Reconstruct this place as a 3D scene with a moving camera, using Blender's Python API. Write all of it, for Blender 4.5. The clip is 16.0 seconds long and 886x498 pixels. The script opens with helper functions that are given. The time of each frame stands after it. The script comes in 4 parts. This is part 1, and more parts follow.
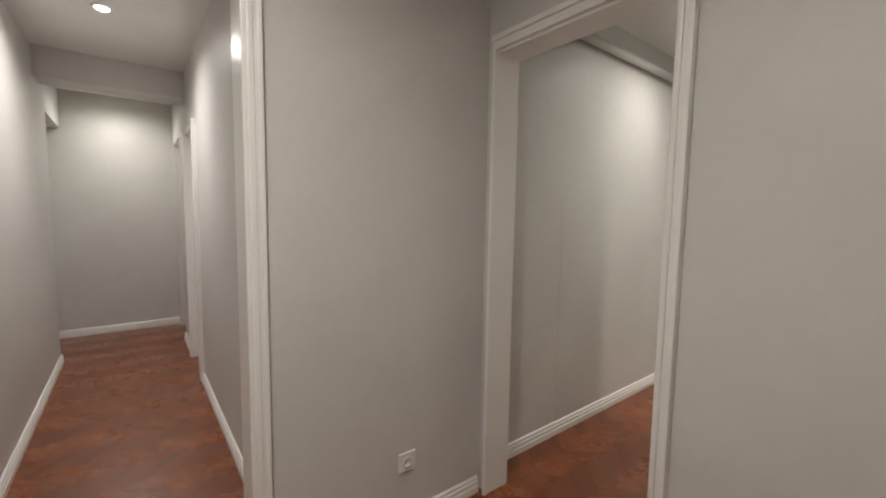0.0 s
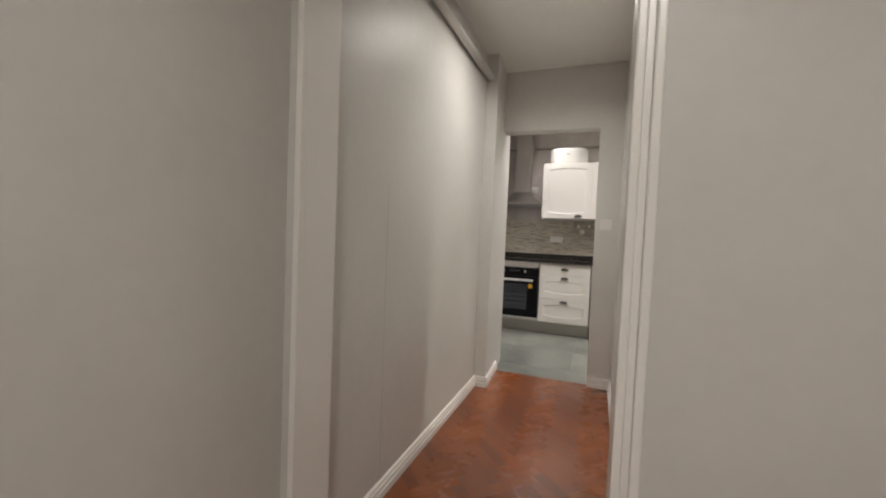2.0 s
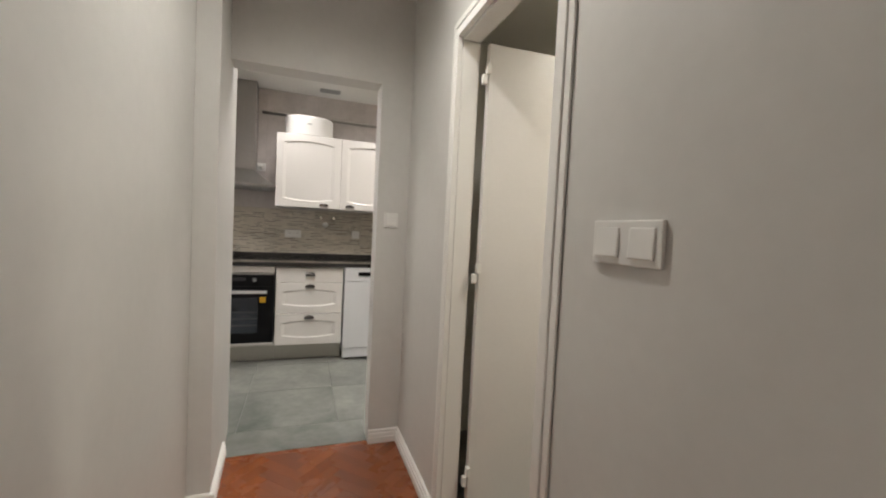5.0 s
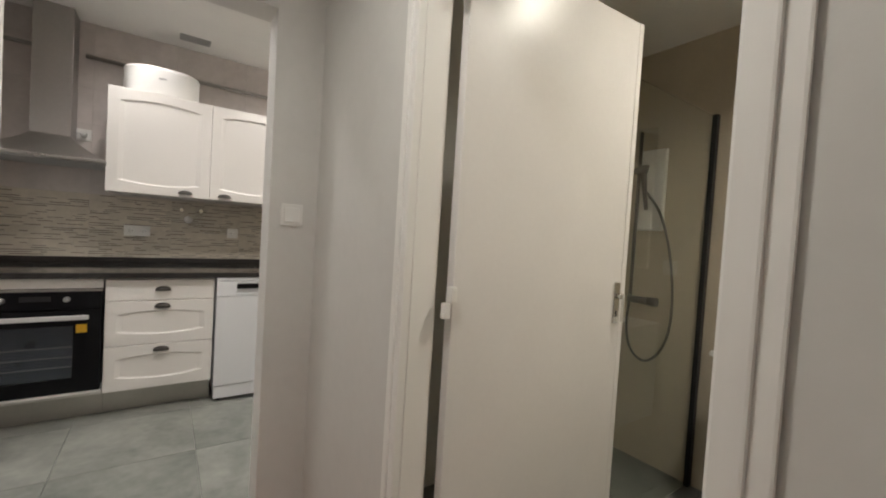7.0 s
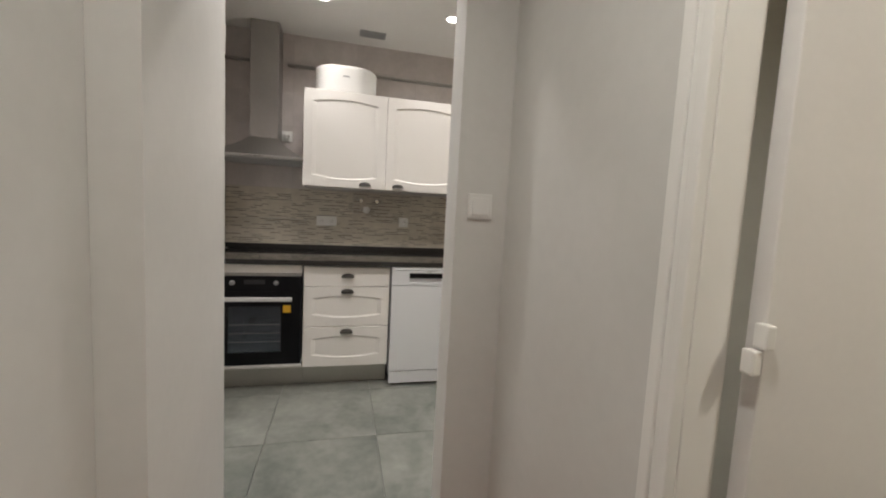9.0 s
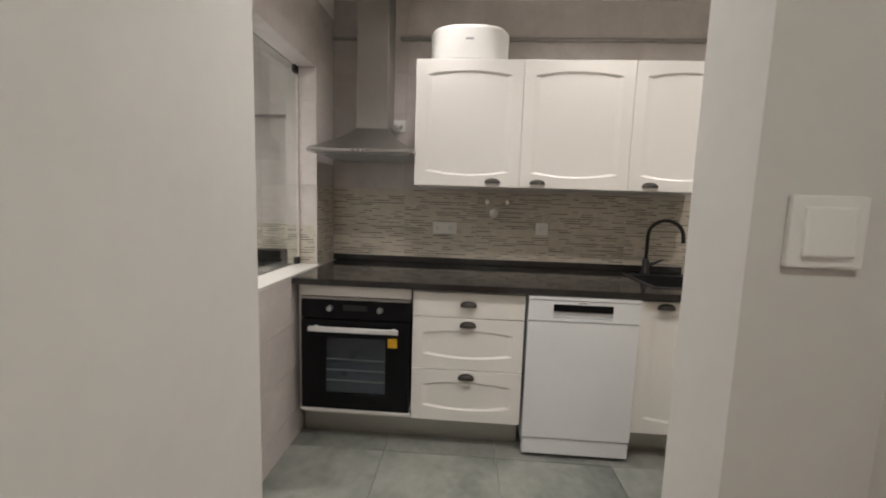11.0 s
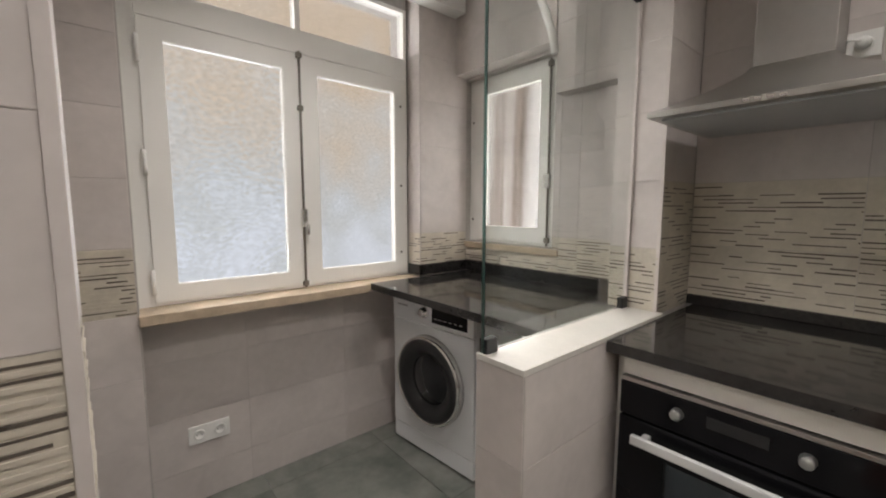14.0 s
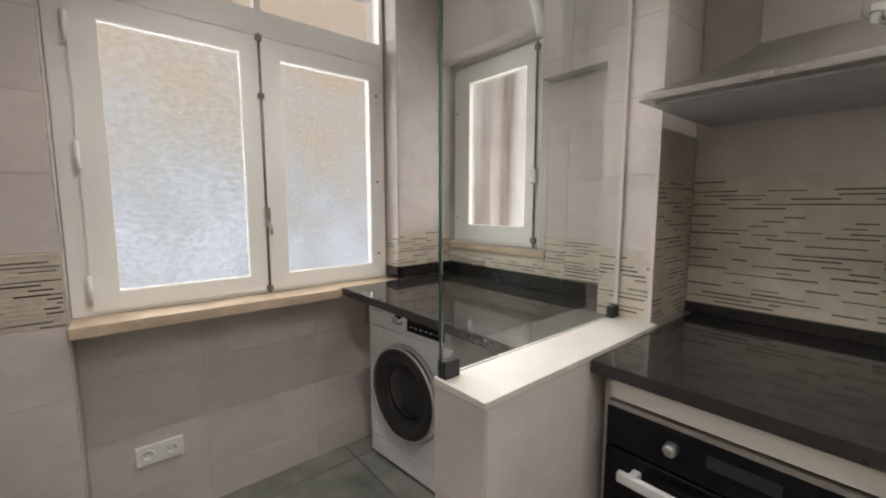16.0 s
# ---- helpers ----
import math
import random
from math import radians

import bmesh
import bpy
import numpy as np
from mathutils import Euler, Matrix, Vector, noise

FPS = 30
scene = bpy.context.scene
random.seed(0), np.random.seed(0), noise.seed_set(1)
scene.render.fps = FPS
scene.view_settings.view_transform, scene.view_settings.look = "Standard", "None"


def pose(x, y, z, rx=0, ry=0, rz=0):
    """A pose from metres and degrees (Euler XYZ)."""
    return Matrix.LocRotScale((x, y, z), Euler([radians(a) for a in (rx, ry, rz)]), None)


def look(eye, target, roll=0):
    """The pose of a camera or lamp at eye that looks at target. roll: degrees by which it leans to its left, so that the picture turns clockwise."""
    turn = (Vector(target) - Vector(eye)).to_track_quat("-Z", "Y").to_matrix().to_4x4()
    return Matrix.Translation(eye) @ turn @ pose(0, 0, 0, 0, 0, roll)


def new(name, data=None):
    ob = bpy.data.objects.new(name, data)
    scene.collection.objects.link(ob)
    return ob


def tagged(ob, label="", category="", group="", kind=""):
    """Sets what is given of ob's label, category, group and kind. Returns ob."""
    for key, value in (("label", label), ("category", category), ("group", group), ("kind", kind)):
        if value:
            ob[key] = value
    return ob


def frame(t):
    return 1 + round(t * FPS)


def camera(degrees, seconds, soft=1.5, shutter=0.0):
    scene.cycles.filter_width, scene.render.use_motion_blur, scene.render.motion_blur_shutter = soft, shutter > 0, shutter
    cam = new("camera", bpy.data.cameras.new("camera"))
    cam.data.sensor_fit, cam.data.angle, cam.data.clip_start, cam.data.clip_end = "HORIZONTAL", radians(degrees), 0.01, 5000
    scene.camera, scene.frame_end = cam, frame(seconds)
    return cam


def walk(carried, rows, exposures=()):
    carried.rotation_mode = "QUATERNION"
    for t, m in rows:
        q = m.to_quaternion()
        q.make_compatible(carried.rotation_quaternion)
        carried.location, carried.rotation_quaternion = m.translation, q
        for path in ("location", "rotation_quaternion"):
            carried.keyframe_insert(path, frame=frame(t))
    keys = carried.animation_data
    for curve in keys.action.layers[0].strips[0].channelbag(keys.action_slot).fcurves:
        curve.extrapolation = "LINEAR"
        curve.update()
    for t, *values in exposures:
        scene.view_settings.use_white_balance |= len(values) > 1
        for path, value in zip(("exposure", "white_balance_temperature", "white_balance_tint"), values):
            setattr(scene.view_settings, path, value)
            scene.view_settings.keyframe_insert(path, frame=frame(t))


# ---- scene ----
cam = camera(95.6, 16.0, 2.0)
PATH = [
    (0, (0.982, -0.957, 1.353), (-0.594, 0.262, 1.183), 0.9),
    (0.5, (0.841, -0.838, 1.396), (-0.595, 0.54, 1.195), 1.0),
    (1, (0.636, -0.725, 1.385), (-0.574, 0.855, 1.189), 1.9),
    (1.5, (0.484, -0.62, 1.231), (-0.482, 1.127, 1.12), 2.3),
    (2, (0.373, -0.484, 1.21), (-0.341, 1.383, 1.125), 2.3),
    (2.5, (0.218, -0.299, 1.206), (-0.209, 1.654, 1.141), 2.2),
    (3, (0.092, -0.13, 1.203), (-0.046, 1.864, 1.14), 2.2),
    (3.5, (-0.031, 0.026, 1.217), (0.078, 2.021, 1.142), 2.1),
    (6, (-0.052, 1.067, 1.277), (0.909, 2.82, 1.21), 3.2),
    (6.5, (-0.011, 1.233, 1.274), (1.082, 2.907, 1.217), 3.2),
    (7, (0.025, 1.318, 1.27), (1.165, 2.96, 1.208), 3.5),
    (7.5, (0.049, 1.355, 1.272), (1.108, 3.05, 1.175), 3.7),
    (8, (0.046, 1.414, 1.273), (0.954, 3.191, 1.141), 3.7),
    (8.5, (0.012, 1.52, 1.294), (0.718, 3.383, 1.119), 3.1),
    (9, (-0.017, 1.662, 1.291), (0.471, 3.593, 1.111), 3.0),
    (11.5, (0.019, 2.654, 1.343), (-0.333, 4.608, 1.108), 1.6),
    (12, (-0.011, 2.812, 1.343), (-0.641, 4.697, 1.117), 1.7),
    (12.5, (-0.072, 2.937, 1.335), (-0.919, 4.734, 1.099), 1.7),
    (13, (-0.162, 3.091, 1.334), (-1.231, 4.766, 1.102), 1.3),
    (13.5, (-0.24, 3.21, 1.335), (-1.529, 4.72, 1.101), 0.6),
    (14, (-0.325, 3.341, 1.329), (-1.839, 4.63, 1.119), 0.1),
    (14.5, (-0.398, 3.421, 1.34), (-2.054, 4.525, 1.136), 0.0),
    (15, (-0.431, 3.479, 1.342), (-2.139, 4.5, 1.135), -0.1),
    (15.5, (-0.412, 3.529, 1.331), (-2.072, 4.623, 1.116), -0.2),
    (16, (-0.382, 3.54, 1.33), (-1.899, 4.825, 1.107), 0.0),
]
walk(cam, [(t, look(eye, target, roll)) for t, eye, target, roll in PATH],
     [(0, 0.16), (2, 0.18), (3.5, 0.28), (6, 0.08), (9, 0.0), (11.5, -0.04), (16, 0.0)])

# world, sun and lamps -------------------------------------------------------
world = bpy.data.worlds.new("sky")
scene.world = world
world.use_nodes = True
_sky = world.node_tree.nodes.new("ShaderNodeTexSky")
_sky.sky_type, _sky.sun_disc = "NISHITA", False
_sky.sun_elevation, _sky.sun_rotation = radians(40), radians(250)
world.node_tree.links.new(_sky.outputs[0], world.node_tree.nodes["Background"].inputs[0])
world.node_tree.nodes["Background"].inputs[1].default_value = 0.1

WARM, NEUTRAL = (1.0, 0.955, 0.89), (1.0, 0.948, 0.918)


def spot_lamp(x, y, z, watts, colour=WARM, cone=165):
    data = bpy.data.lights.new("spot_light", "SPOT")
    data.energy, data.color, data.shadow_soft_size = watts, colour, 0.045
    data.spot_size, data.spot_blend = radians(cone), 1.0
    ob = new("spot_light", data)
    ob.location = (x, y, z - 0.03)
    return ob


# x, y, ceiling height, watts, colour, cone
SPOTS = [
    (0.03, 1.90, 2.59, 50, WARM, 165),
    (-0.18, 4.53, 2.65, 28, NEUTRAL, 150),
    (0.69, 4.53, 2.65, 24, NEUTRAL, 150),
    (1.56, 4.53, 2.65, 26, NEUTRAL, 150),
    (-0.18, 3.55, 2.65, 44, NEUTRAL, 150),
    (0.69, 3.55, 2.65, 38, NEUTRAL, 150),
    (1.56, 3.55, 2.65, 39, NEUTRAL, 150),
    # added laundry spot, out of view, to brighten that corner
    (-1.62, 3.95, 2.52, 46, NEUTRAL, 132),
    (-2.27, -1.05, 2.56, 58, NEUTRAL, 165),
    (-4.25, -1.05, 2.56, 38, WARM, 165),
    # added hall spot, unseen; placed to light the walls evenly
    (0.60, -1.12, 2.56, 84, WARM, 176),
    # added bathroom spot, unseen, to light the door leaf and tiles
    (1.35, 1.45, 2.45, 62, (1.0, 0.94, 0.82), 165),
]
for _x, _y, _z, _w, _c, _cone in SPOTS:
    spot_lamp(_x, _y, _z, _w, _c, _cone)


def window_lamp(m, width, height, watts, colour=(1.0, 0.96, 0.905)):
    """The sky's light in a window's opening; it shines along its own -z."""
    data = bpy.data.lights.new("window_light", "AREA")
    data.shape, data.size, data.size_y, data.energy, data.color = "RECTANGLE", width, height, watts, colour
    data.cycles.use_multiple_importance_sampling = False
    ob = new("window_light", data)
    ob.matrix_basis = m
    return ob


window_lamp(look((-2.72, 4.09, 1.78), (0.0, 4.09, 1.60)), 1.60, 1.70, 18, (1.0, 0.985, 0.96))
window_lamp(look((-1.87, 5.27, 1.60), (-1.87, 3.0, 1.55)), 0.50, 0.85, 2.5)


# materials --------------------------------------------------------------------
def material(name, colour, rough=0.5, metal=0.0, vary=0.06, scale=6.0, grain=60.0, bump=0.0, bump_scale=120.0, spec=0.5, piece=0.0,
             coat=0.0, stain=None, rough_vary=0.08, cloud=1.0):
    """A principled surface with broad and fine changes of tone, a little relief and, for pieces, a tone of their own."""
    m = bpy.data.materials.new(name)
    m.use_nodes = True
    nt = m.node_tree
    N, L = nt.nodes, nt.links
    p = N["Principled BSDF"]
    p.inputs["Roughness"].default_value, p.inputs["Metallic"].default_value = rough, metal
    p.inputs["Specular IOR Level"].default_value = spec
    p.inputs["Coat Weight"].default_value = coat
    p.inputs["Coat Roughness"].default_value = 0.12
    co = N.new("ShaderNodeTexCoord")
    where = co.outputs["Object"]
    info = N.new("ShaderNodeObjectInfo")
    if piece:
        shift = N.new("ShaderNodeVectorMath")
        shift.operation = "MULTIPLY_ADD"
        L.new(info.outputs["Random"], shift.inputs[0])
        shift.inputs[1].default_value = (17.0, 31.0, 23.0)
        L.new(where, shift.inputs[2])
        where = shift.outputs[0]
    n1, n2 = N.new("ShaderNodeTexNoise"), N.new("ShaderNodeTexNoise")
    n1.inputs["Scale"].default_value, n2.inputs["Scale"].default_value = scale, grain
    n1.inputs["Detail"].default_value, n2.inputs["Detail"].default_value = 5, 4
    n1.inputs["Distortion"].default_value = 0.6
    L.new(where, n1.inputs["Vector"])
    L.new(where, n2.inputs["Vector"])
    add = N.new("ShaderNodeMath")
    add.operation = "MULTIPLY_ADD"
    L.new(n2.outputs["Fac"], add.inputs[0])
    add.inputs[1].default_value = 0.35
    some = N.new("ShaderNodeMath")
    some.operation = "MULTIPLY"
    L.new(n1.outputs["Fac"], some.inputs[0])
    some.inputs[1].default_value = cloud
    L.new(some.outputs[0], add.inputs[2])
    last = add.outputs[0]
    if piece:
        more = N.new("ShaderNodeMath")
        more.operation = "MULTIPLY_ADD"
        L.new(info.outputs["Random"], more.inputs[0])
        more.inputs[1].default_value = piece
        L.new(last, more.inputs[2])
        last = more.outputs[0]
    ramp = N.new("ShaderNodeValToRGB")
    lo, hi = ramp.color_ramp.elements
    lo.position, hi.position = 0.02, 0.98
    span = N.new("ShaderNodeMapRange")
    span.inputs["From Min"].default_value, span.inputs["From Max"].default_value = 0.35 * cloud + 0.10, 0.65 * cloud + 0.25 + piece
    L.new(last, span.inputs["Value"])
    last = span.outputs[0]
    dark = stain or [c * (1 - 2 * vary) for c in colour]
    lo.color, hi.color = (*dark, 1), (*[min(1, c * (1 + vary)) for c in colour], 1)
    L.new(last, ramp.inputs[0])
    L.new(ramp.outputs[0], p.inputs["Base Color"])
    r = N.new("ShaderNodeMapRange")
    r.inputs["To Min"].default_value, r.inputs["To Max"].default_value = max(0.02, rough - rough_vary), min(1, rough + rough_vary)
    L.new(n1.outputs["Fac"], r.inputs["Value"])
    L.new(r.outputs[0], p.inputs["Roughness"])
    if bump:
        n3, b = N.new("ShaderNodeTexNoise"), N.new("ShaderNodeBump")
        n3.inputs["Scale"].default_value, n3.inputs["Detail"].default_value = bump_scale, 3
        L.new(where, n3.inputs["Vector"])
        b.inputs["Strength"].default_value, b.inputs["Distance"].default_value = bump, 0.002
        L.new(n3.outputs["Fac"], b.inputs["Height"])
        L.new(b.outputs[0], p.inputs["Normal"])
    return m


def brushed(name, colour, rough, axis):
    """Brushed metal, with fine lines along one axis."""
    m = material(name, colour, rough, 1.0, vary=0.04, scale=3)
    N, L = m.node_tree.nodes, m.node_tree.links
    co, mp, n, b = (N.new("ShaderNode" + k) for k in ("TexCoord", "Mapping", "TexNoise", "Bump"))
    size = [400.0, 400.0, 400.0]
    size[axis] = 4.0
    mp.inputs["Scale"].default_value = size
    n.inputs["Scale"].default_value = 1.0
    L.new(co.outputs["Object"], mp.inputs[0])
    L.new(mp.outputs[0], n.inputs["Vector"])
    L.new(n.outputs["Fac"], b.inputs["Height"])
    b.inputs["Strength"].default_value, b.inputs["Distance"].default_value = 0.12, 0.001
    L.new(b.outputs[0], N["Principled BSDF"].inputs["Normal"])
    return m


def glass(name, colour=(1, 1, 1), rough=0.0, ior=1.45, cells=0.0, strength=0.3, across=(1, 1, 1), depth=0.8):
    """Clear or hammered glass."""
    m = bpy.data.materials.new(name)
    m.use_nodes = True
    N, L = m.node_tree.nodes, m.node_tree.links
    p = N["Principled BSDF"]
    p.inputs["Base Color"].default_value = (*colour, 1)
    p.inputs["Roughness"].default_value, p.inputs["IOR"].default_value = rough, ior
    p.inputs["Transmission Weight"].default_value = 1.0
    if cells:
        co, v, n, b = (N.new("ShaderNode" + k) for k in ("TexCoord", "TexVoronoi", "TexNoise", "Bump"))
        mix = N.new("ShaderNodeVectorMath")
        n.inputs["Scale"].default_value = 9.0
        L.new(co.outputs["Object"], n.inputs["Vector"])
        mix.operation = "MULTIPLY_ADD"
        L.new(n.outputs["Color"], mix.inputs[0])
        mix.inputs[1].default_value = (0.06, 0.06, 0.06)
        apart = N.new("ShaderNodeVectorMath")
        apart.operation = "MULTIPLY"
        apart.inputs[1].default_value = across
        L.new(co.outputs["Object"], apart.inputs[0])
        L.new(apart.outputs[0], mix.inputs[2])
        v.inputs["Scale"].default_value, v.feature = cells, "SMOOTH_F1"
        # tint varies by cell: the relief's bright and dark refraction put into the colour
        tone = N.new("ShaderNodeValToRGB")
        lo, hi = tone.color_ramp.elements
        lo.position, hi.position = 0.2, 0.75
        lo.color, hi.color = (*[c * depth for c in colour], 1), (*[min(1.0, c * 1.1) for c in colour], 1)
        L.new(v.outputs["Distance"], tone.inputs[0])
        L.new(tone.outputs[0], p.inputs["Base Color"])
        L.new(mix.outputs[0], v.inputs["Vector"])
        L.new(v.outputs["Distance"], b.inputs["Height"])
        b.inputs["Strength"].default_value, b.inputs["Distance"].default_value = strength, 0.01
        L.new(b.outputs[0], p.inputs["Normal"])
    return m


def backdrop_glow(name, low, high, z0, z1, strength, mid=None):
    """The daylight outside a window: a soft run from one tone to another, with broad blotches."""
    m = bpy.data.materials.new(name)
    m.use_nodes = True
    N, L = m.node_tree.nodes, m.node_tree.links
    N.remove(N["Principled BSDF"])
    co, sep, r, n, mul, ramp, e = (N.new("ShaderNode" + k) for k in ("NewGeometry", "SeparateXYZ", "MapRange", "TexNoise", "Math", "ValToRGB", "Emission"))
    L.new(co.outputs["Position"], sep.inputs[0])
    L.new(sep.outputs["Z"], r.inputs["Value"])
    r.inputs["From Min"].default_value, r.inputs["From Max"].default_value = z0, z1
    n.inputs["Scale"].default_value, n.inputs["Detail"].default_value = 3.0, 5
    L.new(co.outputs["Position"], n.inputs["Vector"])
    mul.operation = "MULTIPLY_ADD"
    mul.inputs[1].default_value, mul.inputs[2].default_value = 1.6, -0.8
    L.new(n.outputs["Fac"], mul.inputs[0])
    add = N.new("ShaderNodeMath")
    L.new(mul.outputs[0], add.inputs[0])
    L.new(r.outputs[0], add.inputs[1])
    L.new(add.outputs[0], ramp.inputs[0])
    ramp.color_ramp.elements[0].color, ramp.color_ramp.elements[1].color = (*low, 1), (*high, 1)
    if mid:
        ramp.color_ramp.elements.new(0.28).color = (*mid, 1)
    L.new(ramp.outputs[0], e.inputs["Color"])
    e.inputs["Strength"].default_value = strength
    L.new(e.outputs[0], N["Material Output"].inputs["Surface"])
    return m


def lamp_glow(name, colour, strength):
    m = bpy.data.materials.new(name)
    m.use_nodes = True
    p = m.node_tree.nodes["Principled BSDF"]
    p.inputs["Emission Color"].default_value, p.inputs["Emission Strength"].default_value = (*colour, 1), strength
    return m


PAINT = material("wall_paint", (0.644, 0.631, 0.601), 0.44, rough_vary=0.05, vary=0.03, scale=1.6, grain=25, bump=0.06, bump_scale=160, spec=0.35)
CEILING = material("ceiling_paint", (0.84, 0.83, 0.80), 0.6, vary=0.02, scale=2, bump=0.1, bump_scale=140, spec=0.3)
GLOSS_WHITE = material("white_gloss_paint", (0.83, 0.815, 0.78), 0.3, rough_vary=0.015, vary=0.005, scale=4, bump=0.06, bump_scale=60)
DOOR_WHITE = material("white_door_paint", (0.78, 0.755, 0.73), 0.33, vary=0.02, scale=3, bump=0.05, bump_scale=70)
PARQUET = material("parquet_wood", (0.27, 0.078, 0.022), 0.27, cloud=0.25, vary=0.0, scale=7, grain=50, bump=0.12, bump_scale=90, piece=0.9, stain=(0.185, 0.050, 0.014), coat=0.35)
UNDERFLOOR = material("floor_bed", (0.06, 0.025, 0.014), 0.8)
FLOOR_TILE = material("grey_floor_tile", (0.250, 0.250, 0.225), 0.32, vary=0.16, scale=3.4, grain=22, bump=0.08, bump_scale=60, piece=0.15, stain=(0.10, 0.11, 0.098))
GROUT = material("grey_grout", (0.46, 0.43, 0.40), 0.85, vary=0.08, scale=20)
FLOOR_GROUT = material("floor_grout", (0.40, 0.40, 0.36), 0.8, vary=0.1, scale=20)
WALL_TILE = material("grey_wall_tile", (0.555, 0.505, 0.480), 0.36, vary=0.08, scale=4.5, grain=30, bump=0.06, bump_scale=40, piece=0.12)
BATH_TILE = material("beige_bath_tile", (0.50, 0.44, 0.34), 0.35, vary=0.05, scale=3, piece=0.1)
CREAM_STICK = material("cream_mosaic", (0.57, 0.515, 0.43), 0.4, vary=0.12, scale=14, grain=70, bump=0.1, bump_scale=90, piece=0.35)
DARK_STICK = material("dark_mosaic", (0.120, 0.098, 0.080), 0.3, vary=0.2, scale=20, piece=0.2)
CABINET = material("cream_lacquer", (0.765, 0.74, 0.70), 0.30, vary=0.008, scale=2, spec=0.4, rough_vary=0.01)
CARCASS = material("white_melamine", (0.70, 0.69, 0.65), 0.4, vary=0.01, rough_vary=0.02)
PLINTH = brushed("brushed_plinth", (0.50, 0.49, 0.45), 0.42, 0)
STEEL = brushed("brushed_steel", (0.44, 0.42, 0.40), 0.36, 2)
STEEL_H = brushed("brushed_steel_across", (0.47, 0.455, 0.43), 0.35, 0)
CHROME = material("chrome", (0.75, 0.74, 0.72), 0.15, 1.0, vary=0.02)
BRONZE = material("dark_bronze", (0.055, 0.05, 0.045), 0.38, 0.7, vary=0.15, scale=30)
BLACK_GLASS = material("black_glass", (0.006, 0.006, 0.007), 0.06, vary=0.05, rough_vary=0.02, spec=0.18)
SATIN = material("satin_aluminium", (0.66, 0.66, 0.65), 0.45, 0.35, vary=0.03)
KNOB = material("grey_knob_metal", (0.34, 0.34, 0.33), 0.4, 0.8, vary=0.04)
BLACK = material("matt_black", (0.016, 0.016, 0.017), 0.38, vary=0.1)
GRANITE = material("black_granite", (0.024, 0.022, 0.021), 0.07, vary=0.16, scale=60, grain=320, spec=0.55, rough_vary=0.02)
APPLIANCE = material("white_enamel", (0.74, 0.75, 0.76), 0.3, vary=0.006, rough_vary=0.01)
PLASTIC = material("white_plastic", (0.78, 0.77, 0.74), 0.35, vary=0.008, rough_vary=0.01)
GREY_PLASTIC = material("grey_plastic", (0.35, 0.35, 0.35), 0.4)
STICKER = material("yellow_sticker", (0.75, 0.42, 0.02), 0.5)
STONE = material("tan_stone", (0.50, 0.40, 0.29), 0.5, vary=0.12, scale=8, bump=0.15, bump_scale=60)
CAP_TILE = material("pale_cap_stone", (0.60, 0.575, 0.53), 0.35, vary=0.06, scale=5, bump=0.05)
IRON = material("aged_steel_rod", (0.22, 0.20, 0.17), 0.45, 0.8, vary=0.2, scale=20)
OVEN_CAVITY = material("oven_cavity", (0.10, 0.11, 0.125), 0.3, 0.5)
PORTHOLE = material("dark_porthole_glass", (0.020, 0.021, 0.023), 0.10, spec=0.4, vary=0.1)
CLEAR = glass("clear_glass", (0.93, 0.97, 0.95))
OVEN_PANE = glass("oven_pane", (0.62, 0.66, 0.70))
HAMMERED = glass("hammered_glass", (0.86, 0.88, 0.91), 0.0, 1.5, cells=40.0, strength=0.42, across=(9, 1, 1.6), depth=0.95)
RIBBED = glass("fine_pebbled_glass", (0.86, 0.87, 0.89), 0.0, 1.5, cells=110.0, strength=0.10, across=(9, 0.8, 1.6), depth=0.92)
CLOUDED = glass("clouded_glass", (0.70, 0.70, 0.71), 0.0, 1.4, cells=120.0, strength=0.05, across=(1, 9, 1))
LAMP_ON = lamp_glow("lamp_lens", (1.0, 0.95, 0.86), 14.0)


# mesh helpers -------------------------------------------------------------------
def box(bm, x0, x1, y0, y1, z0, z1, mat=0):
    v = [bm.verts.new(p) for p in ((x0, y0, z0), (x1, y0, z0), (x1, y1, z0), (x0, y1, z0), (x0, y0, z1), (x1, y0, z1), (x1, y1, z1), (x0, y1, z1))]
    out = []
    for q in ((0, 3, 2, 1), (4, 5, 6, 7), (0, 1, 5, 4), (1, 2, 6, 5), (2, 3, 7, 6), (3, 0, 4, 7)):
        fc = bm.faces.new([v[i] for i in q])
        fc.material_index = mat
        out.append(fc)
    return out


def boxes(*rows, bevel=0.0, seg=2):
    bm = bmesh.new()
    for r in rows:
        box(bm, *r)
    if bevel:
        bmesh.ops.bevel(bm, geom=list(bm.edges), offset=bevel, segments=seg, affect="EDGES", profile=0.6)
    return bm


